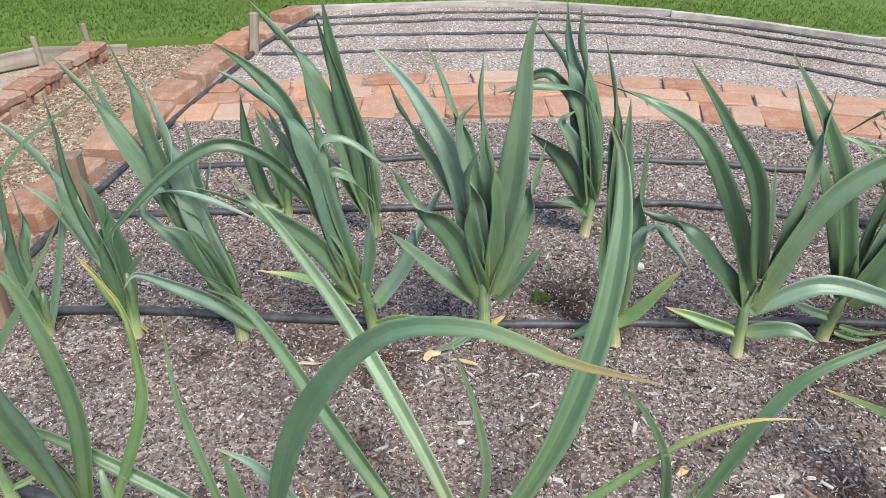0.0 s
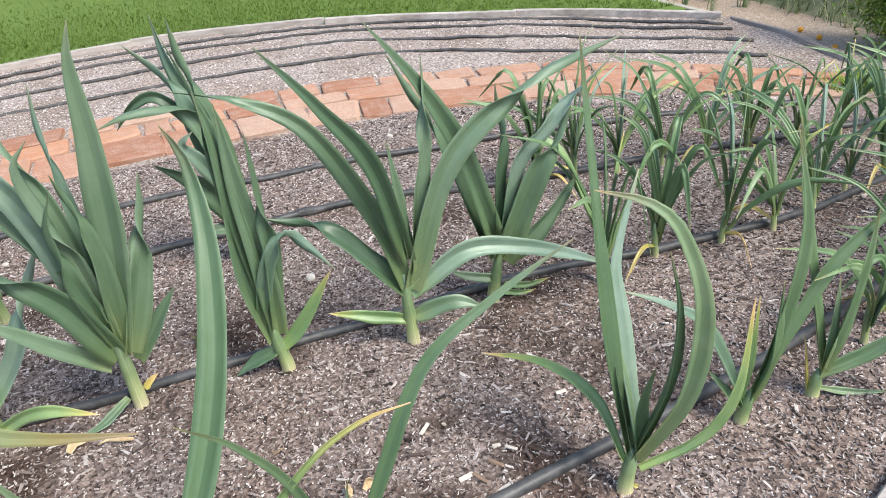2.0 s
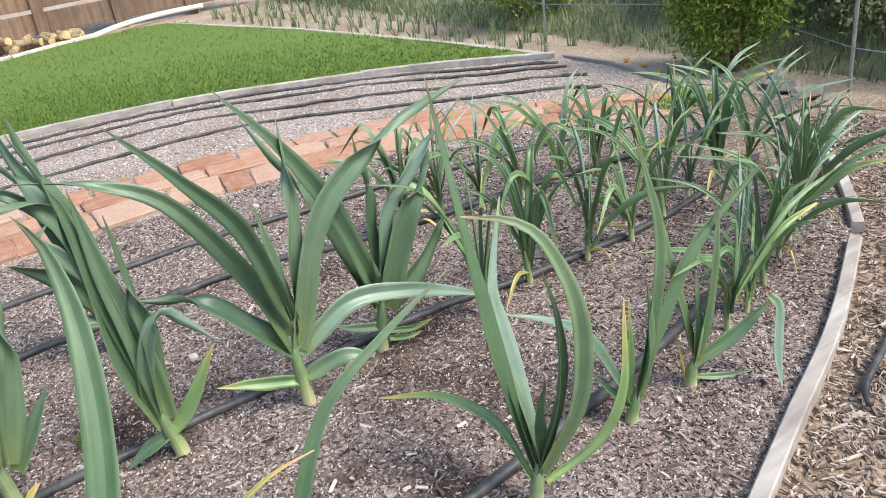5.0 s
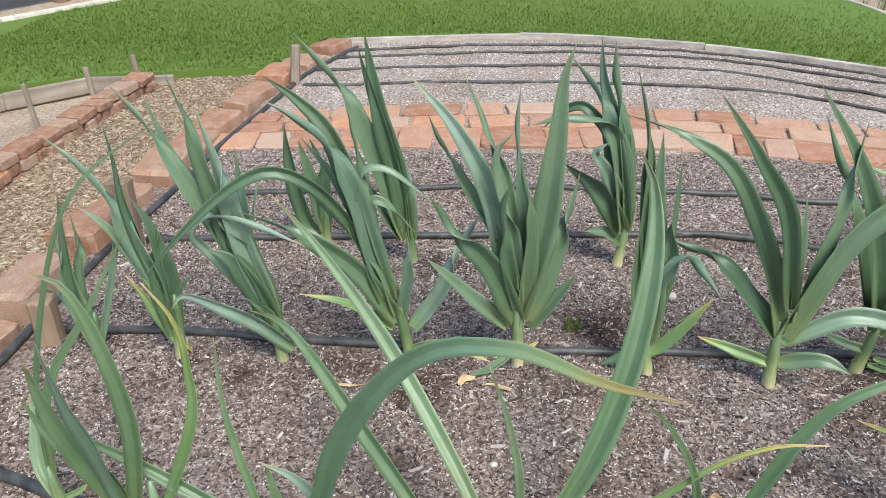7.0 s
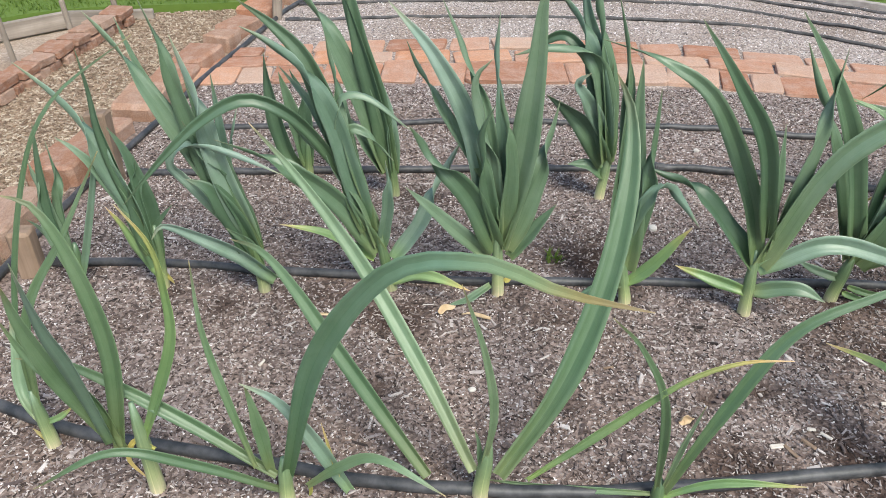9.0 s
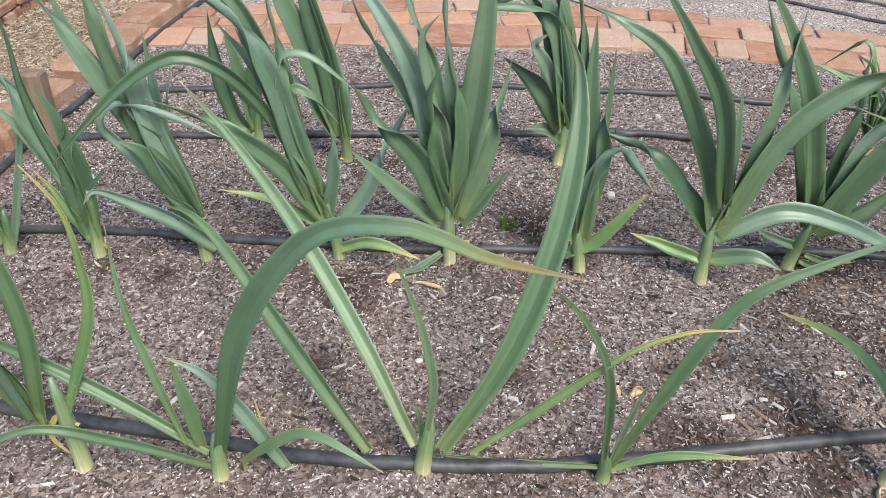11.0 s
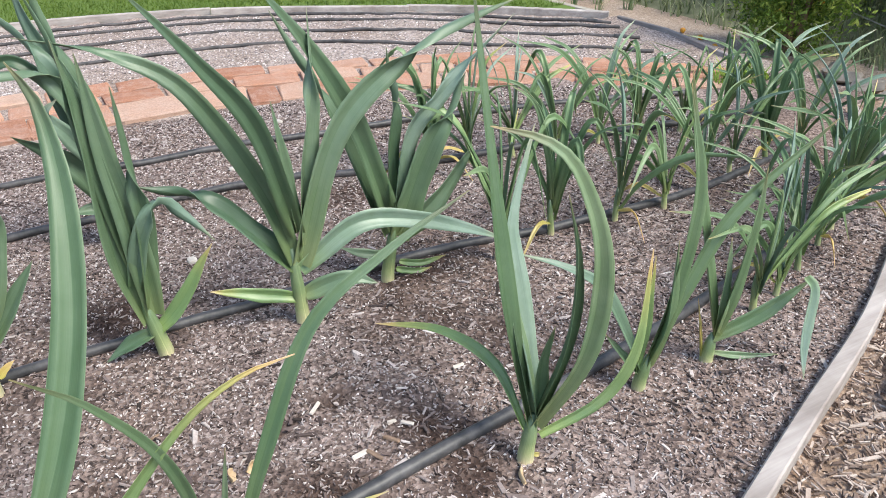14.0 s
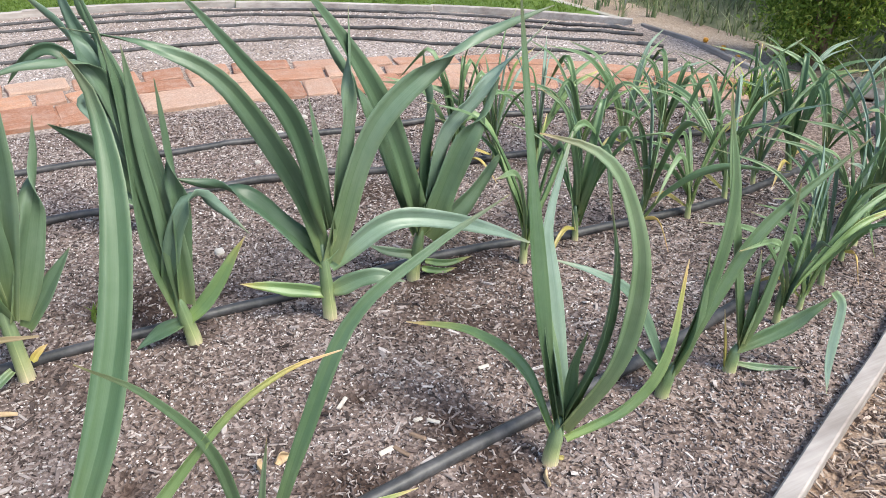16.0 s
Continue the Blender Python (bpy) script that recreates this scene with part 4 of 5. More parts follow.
Leek(0.120, 1.472, 'upright leek with a fan of broad blue-green leaves', False, stem=(-0.5, -0.0, 12.5), thick=1.50)\
    .blade((0.2, 0.0, 14.1, 3.9, -0.7, 34.5, 5.7, -1.5, 54.5, 6.3, -2.3, 70.8, 8.2, -2.7, 78.3), 6.1, 0)\
    .blade((-0.8, -0.0, 13.3, -6.8, -2.1, 28.0, -14.9, -4.1, 38.7, -20.2, -5.7, 46.9), 5.4, 0)\
    .blade((-2.9, -0.1, 11.4, -11.2, -2.9, 20.8, -21.2, -6.7, 32.9), 3.5, 0)\
    .blade((1.2, 0.0, 13.3, 6.0, 1.3, 27.1, 10.4, 2.6, 39.9, 11.8, 3.4, 49.1), 4.9, 0)\
    .blade((2.5, 0.1, 10.9, 7.4, 0.3, 17.7, 12.5, 0.4, 25.2), 3.3, 0)\
    .blade((-0.7, -0.0, 18.0, -3.0, -1.9, 39.1, -6.5, -3.5, 55.1, -3.2, -4.1, 60.7), 3.9, 0, 0.55)\
    .blade((-1.9, -0.1, 21.8, -6.7, 1.2, 43.0, -14.8, 2.3, 58.9, -24.3, 3.2, 70.0), 4.9, 3)\
    .blade((-4.4, -0.2, 32.8, -12.4, 3.1, 45.4, -18.6, 5.8, 55.0, -21.2, 7.3, 60.6), 2.5, 0)\
    .blade((-0.6, -0.0, 22.6, -3.3, 1.9, 44.1, -8.9, 3.5, 60.4, -13.6, 4.5, 70.5), 2.9, 0)\
    .blade((0.3, 0.0, 24.0, -0.8, 2.5, 43.8, -2.2, 4.4, 57.1, -1.6, 5.9, 67.3), 2.5, 3, 0.70)\
    .blade((0.3, 0.0, 18.0, 1.2, -2.4, 36.7, -1.5, -5.1, 54.5), 3.7, 0)\
    .blade((-0.7, -0.0, 16.4, -3.5, -2.4, 31.1, -5.3, -4.6, 43.7, -2.3, -6.1, 51.9), 3.5, 0, 0.60)\
    .blade((-1.9, -0.1, 2.7, -7.0, -3.4, 0.9, -12.4, -6.4, 0.9), 1.9, 0)\
    .blade((1.5, 0.1, 3.8, 3.1, 0.1, 5.5, 4.8, 0.2, 6.5), 1.4, 2)
Leek(0.425, 1.450, 'narrow leek with twisted upright leaves', False, stem=(-1.3, 0.2, 7.9), thick=1.50)\
    .blade((-2.1, 0.3, 8.2, -4.6, 0.6, 20.4, -5.1, 0.7, 33.5, -5.3, 0.7, 51.2, -6.3, 0.9, 62.9), 4.7, 0)\
    .blade((-0.3, 0.0, 9.4, -0.8, 0.1, 26.0, -2.4, 0.3, 41.9, -3.3, 0.5, 60.5), 4.5, 0)\
    .blade((-0.8, 0.1, 11.4, 1.1, -1.0, 31.0, 1.4, -1.7, 42.4, 0.6, -2.2, 55.0), 3.5, 0, 0.60)\
    .blade((-2.8, 0.4, 16.3, 0.4, -1.9, 27.8, 4.1, -3.6, 33.5, 7.8, -5.1, 30.7, 12.0, -7.0, 25.4), 3.2, 3, 0.60)\
    .blade((-0.4, 0.0, 5.7, 4.7, -0.7, 10.9, 8.5, -1.2, 16.7, 12.3, -1.7, 22.3), 2.9, 1)\
    .blade((-1.4, 0.2, 5.2, -6.0, 0.8, 3.5, -10.9, 1.5, 0.9), 2.9, 0)\
    .blade((-2.1, 0.3, 21.1, -4.9, 1.8, 49.4, -6.4, 2.5, 61.2, -9.0, 3.4, 72.1), 3.3, 0, 0.70)
Leek(0.702, 1.419, 'leek with wide spreading leaves and a pale stem', False, stem=(-0.4, 0.1, 11.1), thick=1.50)\
    .blade((-0.1, 0.0, 14.8, -4.3, 0.8, 30.6, -15.0, 2.7, 52.0, -26.3, 4.6, 59.5, -39.2, 6.7, 63.7), 4.1, 0)\
    .blade((0.9, -0.1, 21.2, -5.3, -3.1, 44.8, -13.9, -4.7, 58.6, -23.5, -6.4, 71.6), 3.8, 0)\
    .blade((-0.8, 0.1, 13.2, -7.5, 1.9, 22.1, -15.1, 3.9, 30.4, -26.1, 6.6, 34.9), 4.8, 0)\
    .blade((-0.7, 0.1, 6.4, -8.0, 1.3, 8.7, -17.3, 2.9, 11.4), 2.9, 1)\
    .blade((1.0, -0.1, 6.7, 9.1, -3.0, 9.5, 15.4, -5.3, 7.4), 3.7, 0)\
    .blade((1.9, -0.3, 18.0, 4.1, 0.4, 34.0, 7.6, 1.1, 50.5, 8.3, 2.0, 63.6), 4.0, 0)\
    .blade((1.1, -0.2, 21.2, 0.2, -0.0, 35.0, -1.0, 0.1, 48.4), 2.3, 0)\
    .blade((0.7, -0.1, 13.9, 10.7, -1.3, 40.9, 27.1, -3.4, 54.9, 37.3, -4.8, 58.8, 47.8, -6.2, 61.8), 4.8, 0)\
    .blade((0.5, -0.1, 12.8, 12.9, -1.3, 20.4, 26.2, -2.7, 18.4, 37.4, -3.9, 13.8, 48.3, -5.0, 8.1), 4.1, 3)
Leek(0.925, 1.475, 'leek with dark broad leaves and a low yellow leaf', False, stem=(1.4, -0.2, 8.8), thick=1.50)\
    .blade((1.8, -0.2, 13.2, -5.4, -2.1, 36.9, -13.8, -3.4, 54.6, -24.9, -4.5, 70.7), 4.5, 0)\
    .blade((0.4, -0.1, 11.6, -6.7, 2.0, 34.8, -11.6, 3.4, 47.0, -18.3, 5.2, 61.5), 3.7, 0, 0.70)\
    .blade((2.9, -0.4, 10.7, 8.7, -2.6, 27.9, 13.9, -4.4, 38.5, 17.6, -5.7, 46.6), 5.8, 0)\
    .blade((2.1, -0.3, 14.8, 5.8, -1.2, 33.6, 13.0, -2.4, 41.6, 20.7, -3.8, 48.7, 29.5, -5.3, 56.9), 4.1, 3)\
    .blade((3.4, -0.5, 10.7, 12.9, -1.6, 19.0, 21.5, -2.5, 29.0), 5.0, 0)\
    .blade((1.8, -0.3, 14.9, 2.0, -0.3, 30.4, 3.5, -0.5, 40.5, 2.7, -0.4, 52.8), 4.2, 0)\
    .blade((3.0, -0.4, 4.1, 8.3, -1.2, 2.7, 14.3, -2.0, 3.3), 1.6, 1)\
    .blade((2.2, -0.3, 2.5, 6.8, -1.0, 0.9, 10.7, -1.5, 0.9), 1.6, 1)\
    .blade((0.6, -0.1, 6.3, -5.5, 0.8, 8.1, -10.3, 1.5, 10.6), 2.2, 0)
Leek(0.433, 1.966, 'leek with a ragged curled leaf by the drip tube', False, stem=(1.1, 0.0, 9.7), thick=1.50)\
    .blade((0.5, 0.0, 12.4, -2.7, -1.1, 34.2, -7.8, -1.8, 45.3, -18.7, -2.5, 46.5, -27.1, -3.1, 44.4), 5.6, 0)\
    .blade((-1.0, -0.0, 21.2, -6.6, -2.4, 31.5, -9.9, -3.8, 36.9, -6.8, -5.0, 40.3), 4.2, 3)\
    .blade((0.6, 0.0, 11.0, -4.7, -0.0, 20.9, -11.2, -0.0, 27.7, -17.6, -0.0, 32.2), 6.2, 0)\
    .blade((0.7, 0.0, 7.3, -4.2, -0.0, 10.6, -10.3, -0.0, 11.1), 3.7, 0)\
    .blade((1.0, 0.0, 14.2, -4.5, -0.0, 39.1, -10.3, -0.0, 52.0, -17.4, -0.0, 61.8), 5.9, 3)\
    .blade((1.3, 0.0, 14.2, -1.6, -0.0, 37.5, -5.2, -0.0, 53.2, -6.6, -0.0, 66.0), 4.8, 0)\
    .blade((1.1, 0.0, 16.0, -2.5, 1.3, 38.9, -7.8, 2.2, 54.0, -9.8, 3.0, 66.7), 4.8, 3)\
    .blade((1.0, 0.0, 12.4, -0.1, -0.0, 28.0, -0.4, -0.0, 41.0), 4.8, 0)\
    .blade((-5.8, -0.0, 41.0, -12.8, 2.6, 47.8, -19.2, 4.3, 45.7, -23.4, 5.9, 40.4), 2.9, 0)
Leek(-0.174, 1.970, 'leaning leek in the back row with upright leaves', False, stem=(-0.6, -0.0, 9.4), thick=1.50)\
    .blade((-0.7, -0.0, 8.5, -4.0, -0.0, 30.3, -8.2, -0.0, 49.7, -10.9, -0.0, 68.4), 6.2, 0)\
    .blade((-2.0, -0.0, 8.5, -8.6, -0.0, 30.8, -15.7, -0.0, 48.5, -22.2, -0.1, 58.5, -29.6, -0.1, 68.1), 6.2, 0, 0.72)\
    .blade((-1.3, -0.0, 8.5, -3.1, -0.0, 24.0, -6.5, -0.0, 40.4, -12.9, -0.0, 64.8), 4.8, 0)\
    .blade((-0.1, -0.0, 7.5, -0.6, -0.0, 23.5, -2.5, -0.0, 36.3), 3.4, 3)\
    .blade((-3.1, -0.0, 8.1, -9.4, -0.0, 18.8, -15.6, -0.0, 28.1), 4.2, 0)\
    .blade((0.3, 0.0, 1.0, -1.8, -0.0, 1.9, 0.9, 0.0, 0.9), 2.5, 2)
Leek(-0.452, 2.085, 'broad-leaved leek behind, with a hanging dark leaf', False, stem=(0.4, 0.0, 8.1), thick=1.40)\
    .blade((-0.6, -0.0, 3.3, -5.2, -0.0, 7.1, -8.6, -0.0, 25.4, -9.7, -0.0, 39.8), 5.4, 0)\
    .blade((-0.4, -0.0, 4.3, -3.0, -0.0, 20.6, -6.0, -0.0, 34.0), 4.8, 0)\
    .blade((0.3, 0.0, 4.3, 0.6, 0.0, 23.6, -2.7, -0.0, 34.8), 4.5, 0)\
    .blade((-0.2, -0.0, 2.3, -2.3, -0.0, 3.3, -4.5, -0.0, 3.9), 2.1, 3)
Leek(-0.746, 0.952, 'slim leek with tall narrow leaves', True, stem=(-0.4, -0.0, 8.7), thick=1.30)\
    .blade((-0.5, -0.0, 6.5, -4.4, 3.2, 10.3, -5.7, 7.0, 17.1, -6.8, 9.7, 22.4), 2.5, 0)\
    .blade((-0.4, -0.0, 8.0, 2.5, 0.1, 26.3, 6.3, 0.2, 36.0, 14.0, 0.5, 47.1, 23.2, 0.8, 62.1), 1.7, 0)\
    .blade((-1.0, -0.0, 8.7, 1.4, 0.9, 30.7, 9.2, 2.3, 55.7, 16.8, 3.3, 68.8, 30.5, 4.6, 78.6), 1.2, 0)\
    .blade((-0.2, -0.0, 5.8, 3.6, 0.1, 7.9, 6.2, 0.2, 10.1), 1.3, 1)\
    .blade((-0.2, -0.0, 1.2, -1.6, -0.1, 2.8, -2.8, -0.1, 4.3), 0.9, 2)
Leek(-0.512, 0.858, 'slim leek with a yellowing leaf and curled dry leaf', True, stem=(-0.3, -0.0, 13.3), thick=1.40)\
    .blade((-0.8, -0.0, 10.5, 8.0, 0.8, 31.9, 9.3, 1.2, 44.0, 8.5, 1.4, 52.1, 4.7, 1.5, 58.6), 2.0, 1)\
    .blade((-4.3, -0.1, 10.5, -1.2, -0.0, 32.2, -2.6, -0.1, 48.0, -5.9, -0.2, 58.6, -10.7, -0.4, 60.9), 3.3, 0)\
    .blade((-5.4, -0.2, 11.9, -4.8, -5.0, 32.9, -5.3, -8.0, 43.5, -4.1, -12.1, 57.3), 3.3, 3)\
    .blade((-5.8, -0.2, 14.7, -9.2, -2.2, 27.9, -11.3, -4.0, 39.7, -11.5, -5.4, 49.0), 3.3, 0)\
    .blade((-3.3, -0.1, 10.5, -6.8, -0.2, 22.5, -14.0, -0.5, 29.9, -17.5, -0.6, 39.1), 2.2, 0)\
    .blade((1.6, 0.1, 10.5, -1.4, -0.0, 12.6, -3.6, -0.1, 7.7, -1.3, -0.0, 2.6), 1.0, 2)
Leek(-0.270, 0.837, 'slim leek with one long arching leaf, tan at its tip', True, stem=(0.2, 0.0, 6.6), thick=1.40)\
    .blade((0.9, 0.0, 6.6, 9.1, -6.7, 37.2, 21.0, -13.6, 58.2, 32.5, -19.3, 64.2, 41.5, -24.7, 64.0, 49.7, -30.3, 65.8), 3.4, 4)\
    .blade((-2.1, -0.1, 8.0, -3.2, -0.1, 20.1, -4.1, -0.1, 27.0), 2.3, 0)\
    .blade((-1.1, -0.0, 6.3, -18.5, 3.0, 17.5, -36.0, 5.9, 25.3, -45.4, 7.2, 25.2), 2.4, 0)\
    .blade((-0.7, -0.0, 2.5, -13.3, -3.2, 11.8, -25.1, -6.2, 17.7, -38.1, -9.3, 12.1), 1.9, 0)\
    .blade((-4.5, -0.2, 8.0, -7.6, 1.4, 21.3, -10.3, 3.0, 34.7, -10.8, 4.7, 47.6), 1.4, 0)\
    .blade((3.9, 0.1, 3.4, 10.2, -2.0, 10.6, 17.4, -4.4, 15.5, 28.5, -9.0, 12.4), 1.8, 0)\
    .blade((11.3, 0.4, 2.4, 5.1, 0.1, 16.9, 0.6, -0.1, 24.0, -4.8, -0.3, 27.5), 2.7, 3)\
    .blade((9.8, 0.3, 3.6, 8.5, 0.3, 12.1, 7.5, 0.3, 18.6), 0.7, 2)\
    .blade((4.1, 0.1, 0.9, 4.5, 0.2, 2.9, 4.3, 0.1, 5.1), 0.7, 2)
Leek(0.072, 0.853, 'slim leek with long sword-like leaves', True, stem=(0.9, -0.1, 8.4), thick=1.50)\
    .blade((3.2, -0.5, 5.6, 13.3, 7.3, 18.3, 20.7, 15.9, 33.6, 24.4, 24.7, 48.9, 24.7, 31.5, 60.0, 22.2, 35.8, 65.4), 4.3, 0)\
    .blade((-1.2, 0.2, 5.8, -10.3, 12.2, 18.0, -22.7, 25.9, 32.4, -35.3, 37.4, 43.8, -45.7, 45.5, 51.1), 3.1, 0)\
    .blade((-9.0, 1.3, 3.3, -25.0, 18.0, 14.5, -36.5, 29.5, 23.5, -44.3, 36.1, 27.8, -51.6, 40.5, 27.5), 3.2, 0)\
    .blade((0.2, -0.0, 6.4, 1.6, -3.2, 22.5, 0.0, -6.2, 37.2, -3.6, -10.6, 53.3), 1.4, 0)\
    .blade((8.0, -1.1, 5.7, 20.3, -4.9, 23.2, 29.0, -7.7, 34.9, 35.6, -9.8, 40.3, 41.5, -11.7, 42.3), 1.6, 1)\
    .blade((0.0, -0.0, 6.4, -0.4, 0.1, 12.3, -1.2, 0.2, 16.0), 1.0, 0)
Leek(0.382, 0.845, 'slim leek with thin twisted leaves', True, stem=(-0.0, 0.0, 4.4), thick=1.25)\
    .blade((-0.3, 0.0, 3.0, -3.5, -5.3, 28.4, -9.3, -9.1, 42.8, -14.9, -12.2, 51.0), 1.5, 0)\
    .blade((0.9, -0.1, 3.7, 8.6, 2.2, 20.6, 17.5, 4.7, 35.4, 29.8, 6.3, 42.1, 43.2, 7.7, 47.0), 2.2, 0)\
    .blade((0.6, -0.1, 2.7, 9.4, -1.3, 7.8, 23.2, -3.3, 9.6), 1.5, 1)\
    .blade((-1.2, 0.2, 3.1, -17.6, 2.5, 1.4, -30.6, 4.3, 0.9), 1.3, 0)\
    .blade((0.6, -0.1, 4.4, 1.3, -3.0, 17.8, 2.3, -5.9, 29.8), 1.0, 0)
Leek(0.872, 0.845, 'slim leek with hooked leaves and a yellow leaf', True, stem=(0.6, -0.3, 5.9), thick=1.40)\
    .blade((0.5, -0.3, 6.5, -0.2, 5.9, 25.7, 0.7, 12.8, 48.3, 2.4, 20.4, 72.8), 3.1, 0)\
    .blade((1.6, -0.8, 8.9, 3.8, 10.7, 30.7, 5.7, 14.0, 38.3, 11.9, 17.4, 49.9), 3.3, 3)\
    .blade((1.3, -0.7, 7.2, 5.7, -5.5, 22.0, 5.2, -8.1, 39.7, 0.8, -8.3, 52.8, -3.8, -7.3, 58.4, -10.7, -5.4, 61.1), 3.3, 0)\
    .blade((1.5, -0.8, 10.1, 3.1, -4.9, 26.3, 1.8, -7.3, 40.3, -1.1, -8.5, 51.2), 2.7, 0)\
    .blade((1.8, -1.0, 5.4, 9.8, -5.0, 11.8, 14.0, -7.2, 21.6, 15.2, -7.6, 38.5), 2.3, 1)\
    .blade((-0.3, 0.1, 6.5, -1.8, 7.2, 14.9, -6.8, 15.5, 18.6, -14.1, 25.2, 16.9), 2.0, 1)\
    .blade((0.8, -0.4, 8.3, 1.1, 5.4, 21.4, 2.0, 10.1, 32.7), 2.8, 0)\
    .blade((1.7, -0.9, 7.2, 1.6, -0.9, 18.6, 3.3, -1.7, 26.0), 2.5, 0)\
    .blade((1.1, -0.6, 0.9, 2.0, -1.1, 0.9, 1.7, -0.9, 0.9), 0.8, 2)
Leek(1.160, 0.898, 'slim leek with long crossing leaves', True, stem=(0.7, -0.3, 4.6), thick=1.30)\
    .blade((0.8, -0.4, 5.2, 4.2, -1.3, 18.8, 6.9, -1.2, 38.7, 4.7, 1.5, 56.7), 2.8, 0)\
    .blade((0.7, -0.4, 5.2, 7.9, -0.4, 19.7, 16.5, -1.1, 32.8, 34.1, -4.7, 47.0), 2.9, 0)\
    .blade((0.0, -0.0, 4.6, -6.8, 3.8, 20.9, -12.5, 7.0, 25.8, -19.8, 11.0, 28.9), 2.4, 3)\
    .blade((-0.6, 0.3, 3.5, 0.0, -0.0, 15.8, 0.3, -0.1, 27.9), 1.7, 1)\
    .blade((1.0, -0.5, 5.2, 3.1, -1.7, 15.9, 3.4, -1.8, 30.7), 2.6, 0)\
    .blade((-0.1, 0.0, 3.3, -2.9, 1.5, 7.1, -6.1, 3.3, 12.1), 1.8, 0)
Leek(1.324, 0.892, 'slim leek with a folded leaf hanging down', True, stem=(0.3, -0.1, 3.9), thick=1.30)\
    .blade((0.2, -0.1, 5.2, 9.0, -3.2, 9.6, 17.6, -6.0, 15.8), 3.0, 0)\
    .blade((13.8, -7.3, 18.0, 14.4, -8.9, 15.7, 11.6, -11.0, 8.2, 10.0, -14.1, 0.9), 2.4, 3)\
    .blade((0.7, -0.4, 5.9, -3.5, 1.5, 25.6, -6.9, 2.9, 41.5, -9.6, 4.0, 57.2), 2.7, 0)\
    .blade((0.8, -0.4, 5.2, 2.6, -1.4, 17.4, 3.9, -2.1, 29.1, 4.3, -2.3, 40.0), 2.5, 0)\
    .blade((0.6, -0.3, 1.9, 5.8, -3.1, 0.9, 12.4, -6.6, 0.9), 1.4, 0)\
    .blade((-0.9, 0.5, 0.9, -1.8, 1.0, 7.2, -2.9, 1.6, 14.2), 0.9, 2)\
    .blade((0.8, -0.4, 6.5, 1.0, -0.5, 16.1, 0.8, -0.4, 26.8), 2.3, 0)


def young_leek(seed, spread, height):
    """A slim plant with arching leaves."""
    rn = random.Random(seed)
    k = Leek(0, 0, "slim green leek with arching narrow leaves", True, "slim leeks in rows", (rn.uniform(-1, 1), rn.uniform(-1, 1), 7), 0.95)
    for i in range(rn.randint(8, 10)):
        az = (0 if i % 2 else math.pi) + rn.gauss(0, 0.75)
        reach, top = spread * rn.uniform(0.45, 1.15), height * rn.uniform(0.7, 1.15)
        h = 4 + i * 0.9
        c, s = math.cos(az), math.sin(az)
        droop = rn.random()
        tip = top if droop < 0.7 else top * rn.uniform(0.35, 0.75)
        k.blade((c * 0.6, s * 0.6, h, c * reach * 0.16, s * reach * 0.16, top * 0.5, c * reach * 0.5, s * reach * 0.5, top * (0.86 if droop < 0.7 else 0.95), c * reach, s * reach, tip), rn.uniform(1.0, 2.5), rn.choice((6, 6, 6, 6, 6, 6, 3, 1)))
    if rn.random() < 0.6:
        a = rn.uniform(0, 6.28)
        k.blade((math.cos(a), math.sin(a), 4, math.cos(a) * 9, math.sin(a) * 9, 7, math.cos(a) * 17, math.sin(a) * 17, 1), 1.3, 2)
    return k.root


patterns = [young_leek(3 + k, (26, 30, 34, 28, 32, 36)[k], (36, 40, 43, 34, 45, 39)[k]) for k in range(6)]
SPOTS = [(1.19, 1.42), (1.373, 1.463), (1.55, 1.43), (1.708, 1.42), (1.87, 1.45), (2.02, 1.49), (2.18, 1.5), (2.34, 1.52),
         (1.53, 0.964), (1.62, 0.98), (1.75, 1.03), (1.88, 1.08), (1.98, 1.12), (2.09, 1.17), (2.2, 1.23),
         (1.3, 1.97), (1.44, 1.97), (1.57, 1.93), (1.71, 1.9), (1.86, 1.88), (2.0, 1.86), (2.16, 1.83), (2.32, 1.8), (2.47, 1.78),
         (2.3, 1.3)]
rnd = random.Random(5)
for i, (x, y) in enumerate(SPOTS):
    m = pose(x, y, soil_height(x, y), rnd.uniform(-5, 5), rnd.uniform(-5, 5), rnd.uniform(-65, 65)) @ Matrix.Scale(rnd.uniform(0.85, 1.1) * (0.84 if x > 1.6 else 0.94), 4)
    if i < 6:
        patterns[i].matrix_basis = m
    else:
        copy_thing(patterns[rnd.randrange(6)], Matrix.Identity(4)).matrix_basis = m

# dry leaf scraps, large chips and pebbles lying on the soil
def dry_scrap(x, y, yaw, length, wide, seed):
    rn = random.Random(seed)
    v, f, uv = leaf_mesh([(0, 0, 0.004), (length * 0.35, 0.004, 0.009), (length * 0.7, -0.003, 0.007), (length, 0.0, 0.003)], wide, -0.5 + rn.random(), 0.3, seed, 10)
    ob = mesh_object("dry_leaf_scrap", v, f, DRYLEAF, None, "", True, uv)
    ob.matrix_basis = pose(x, y, soil_height(x, y) + 0.002, 0, 0, yaw)
    return tagged(ob, "curled dry tan leaf scrap on the soil", "leaf", "dry leaf scraps")


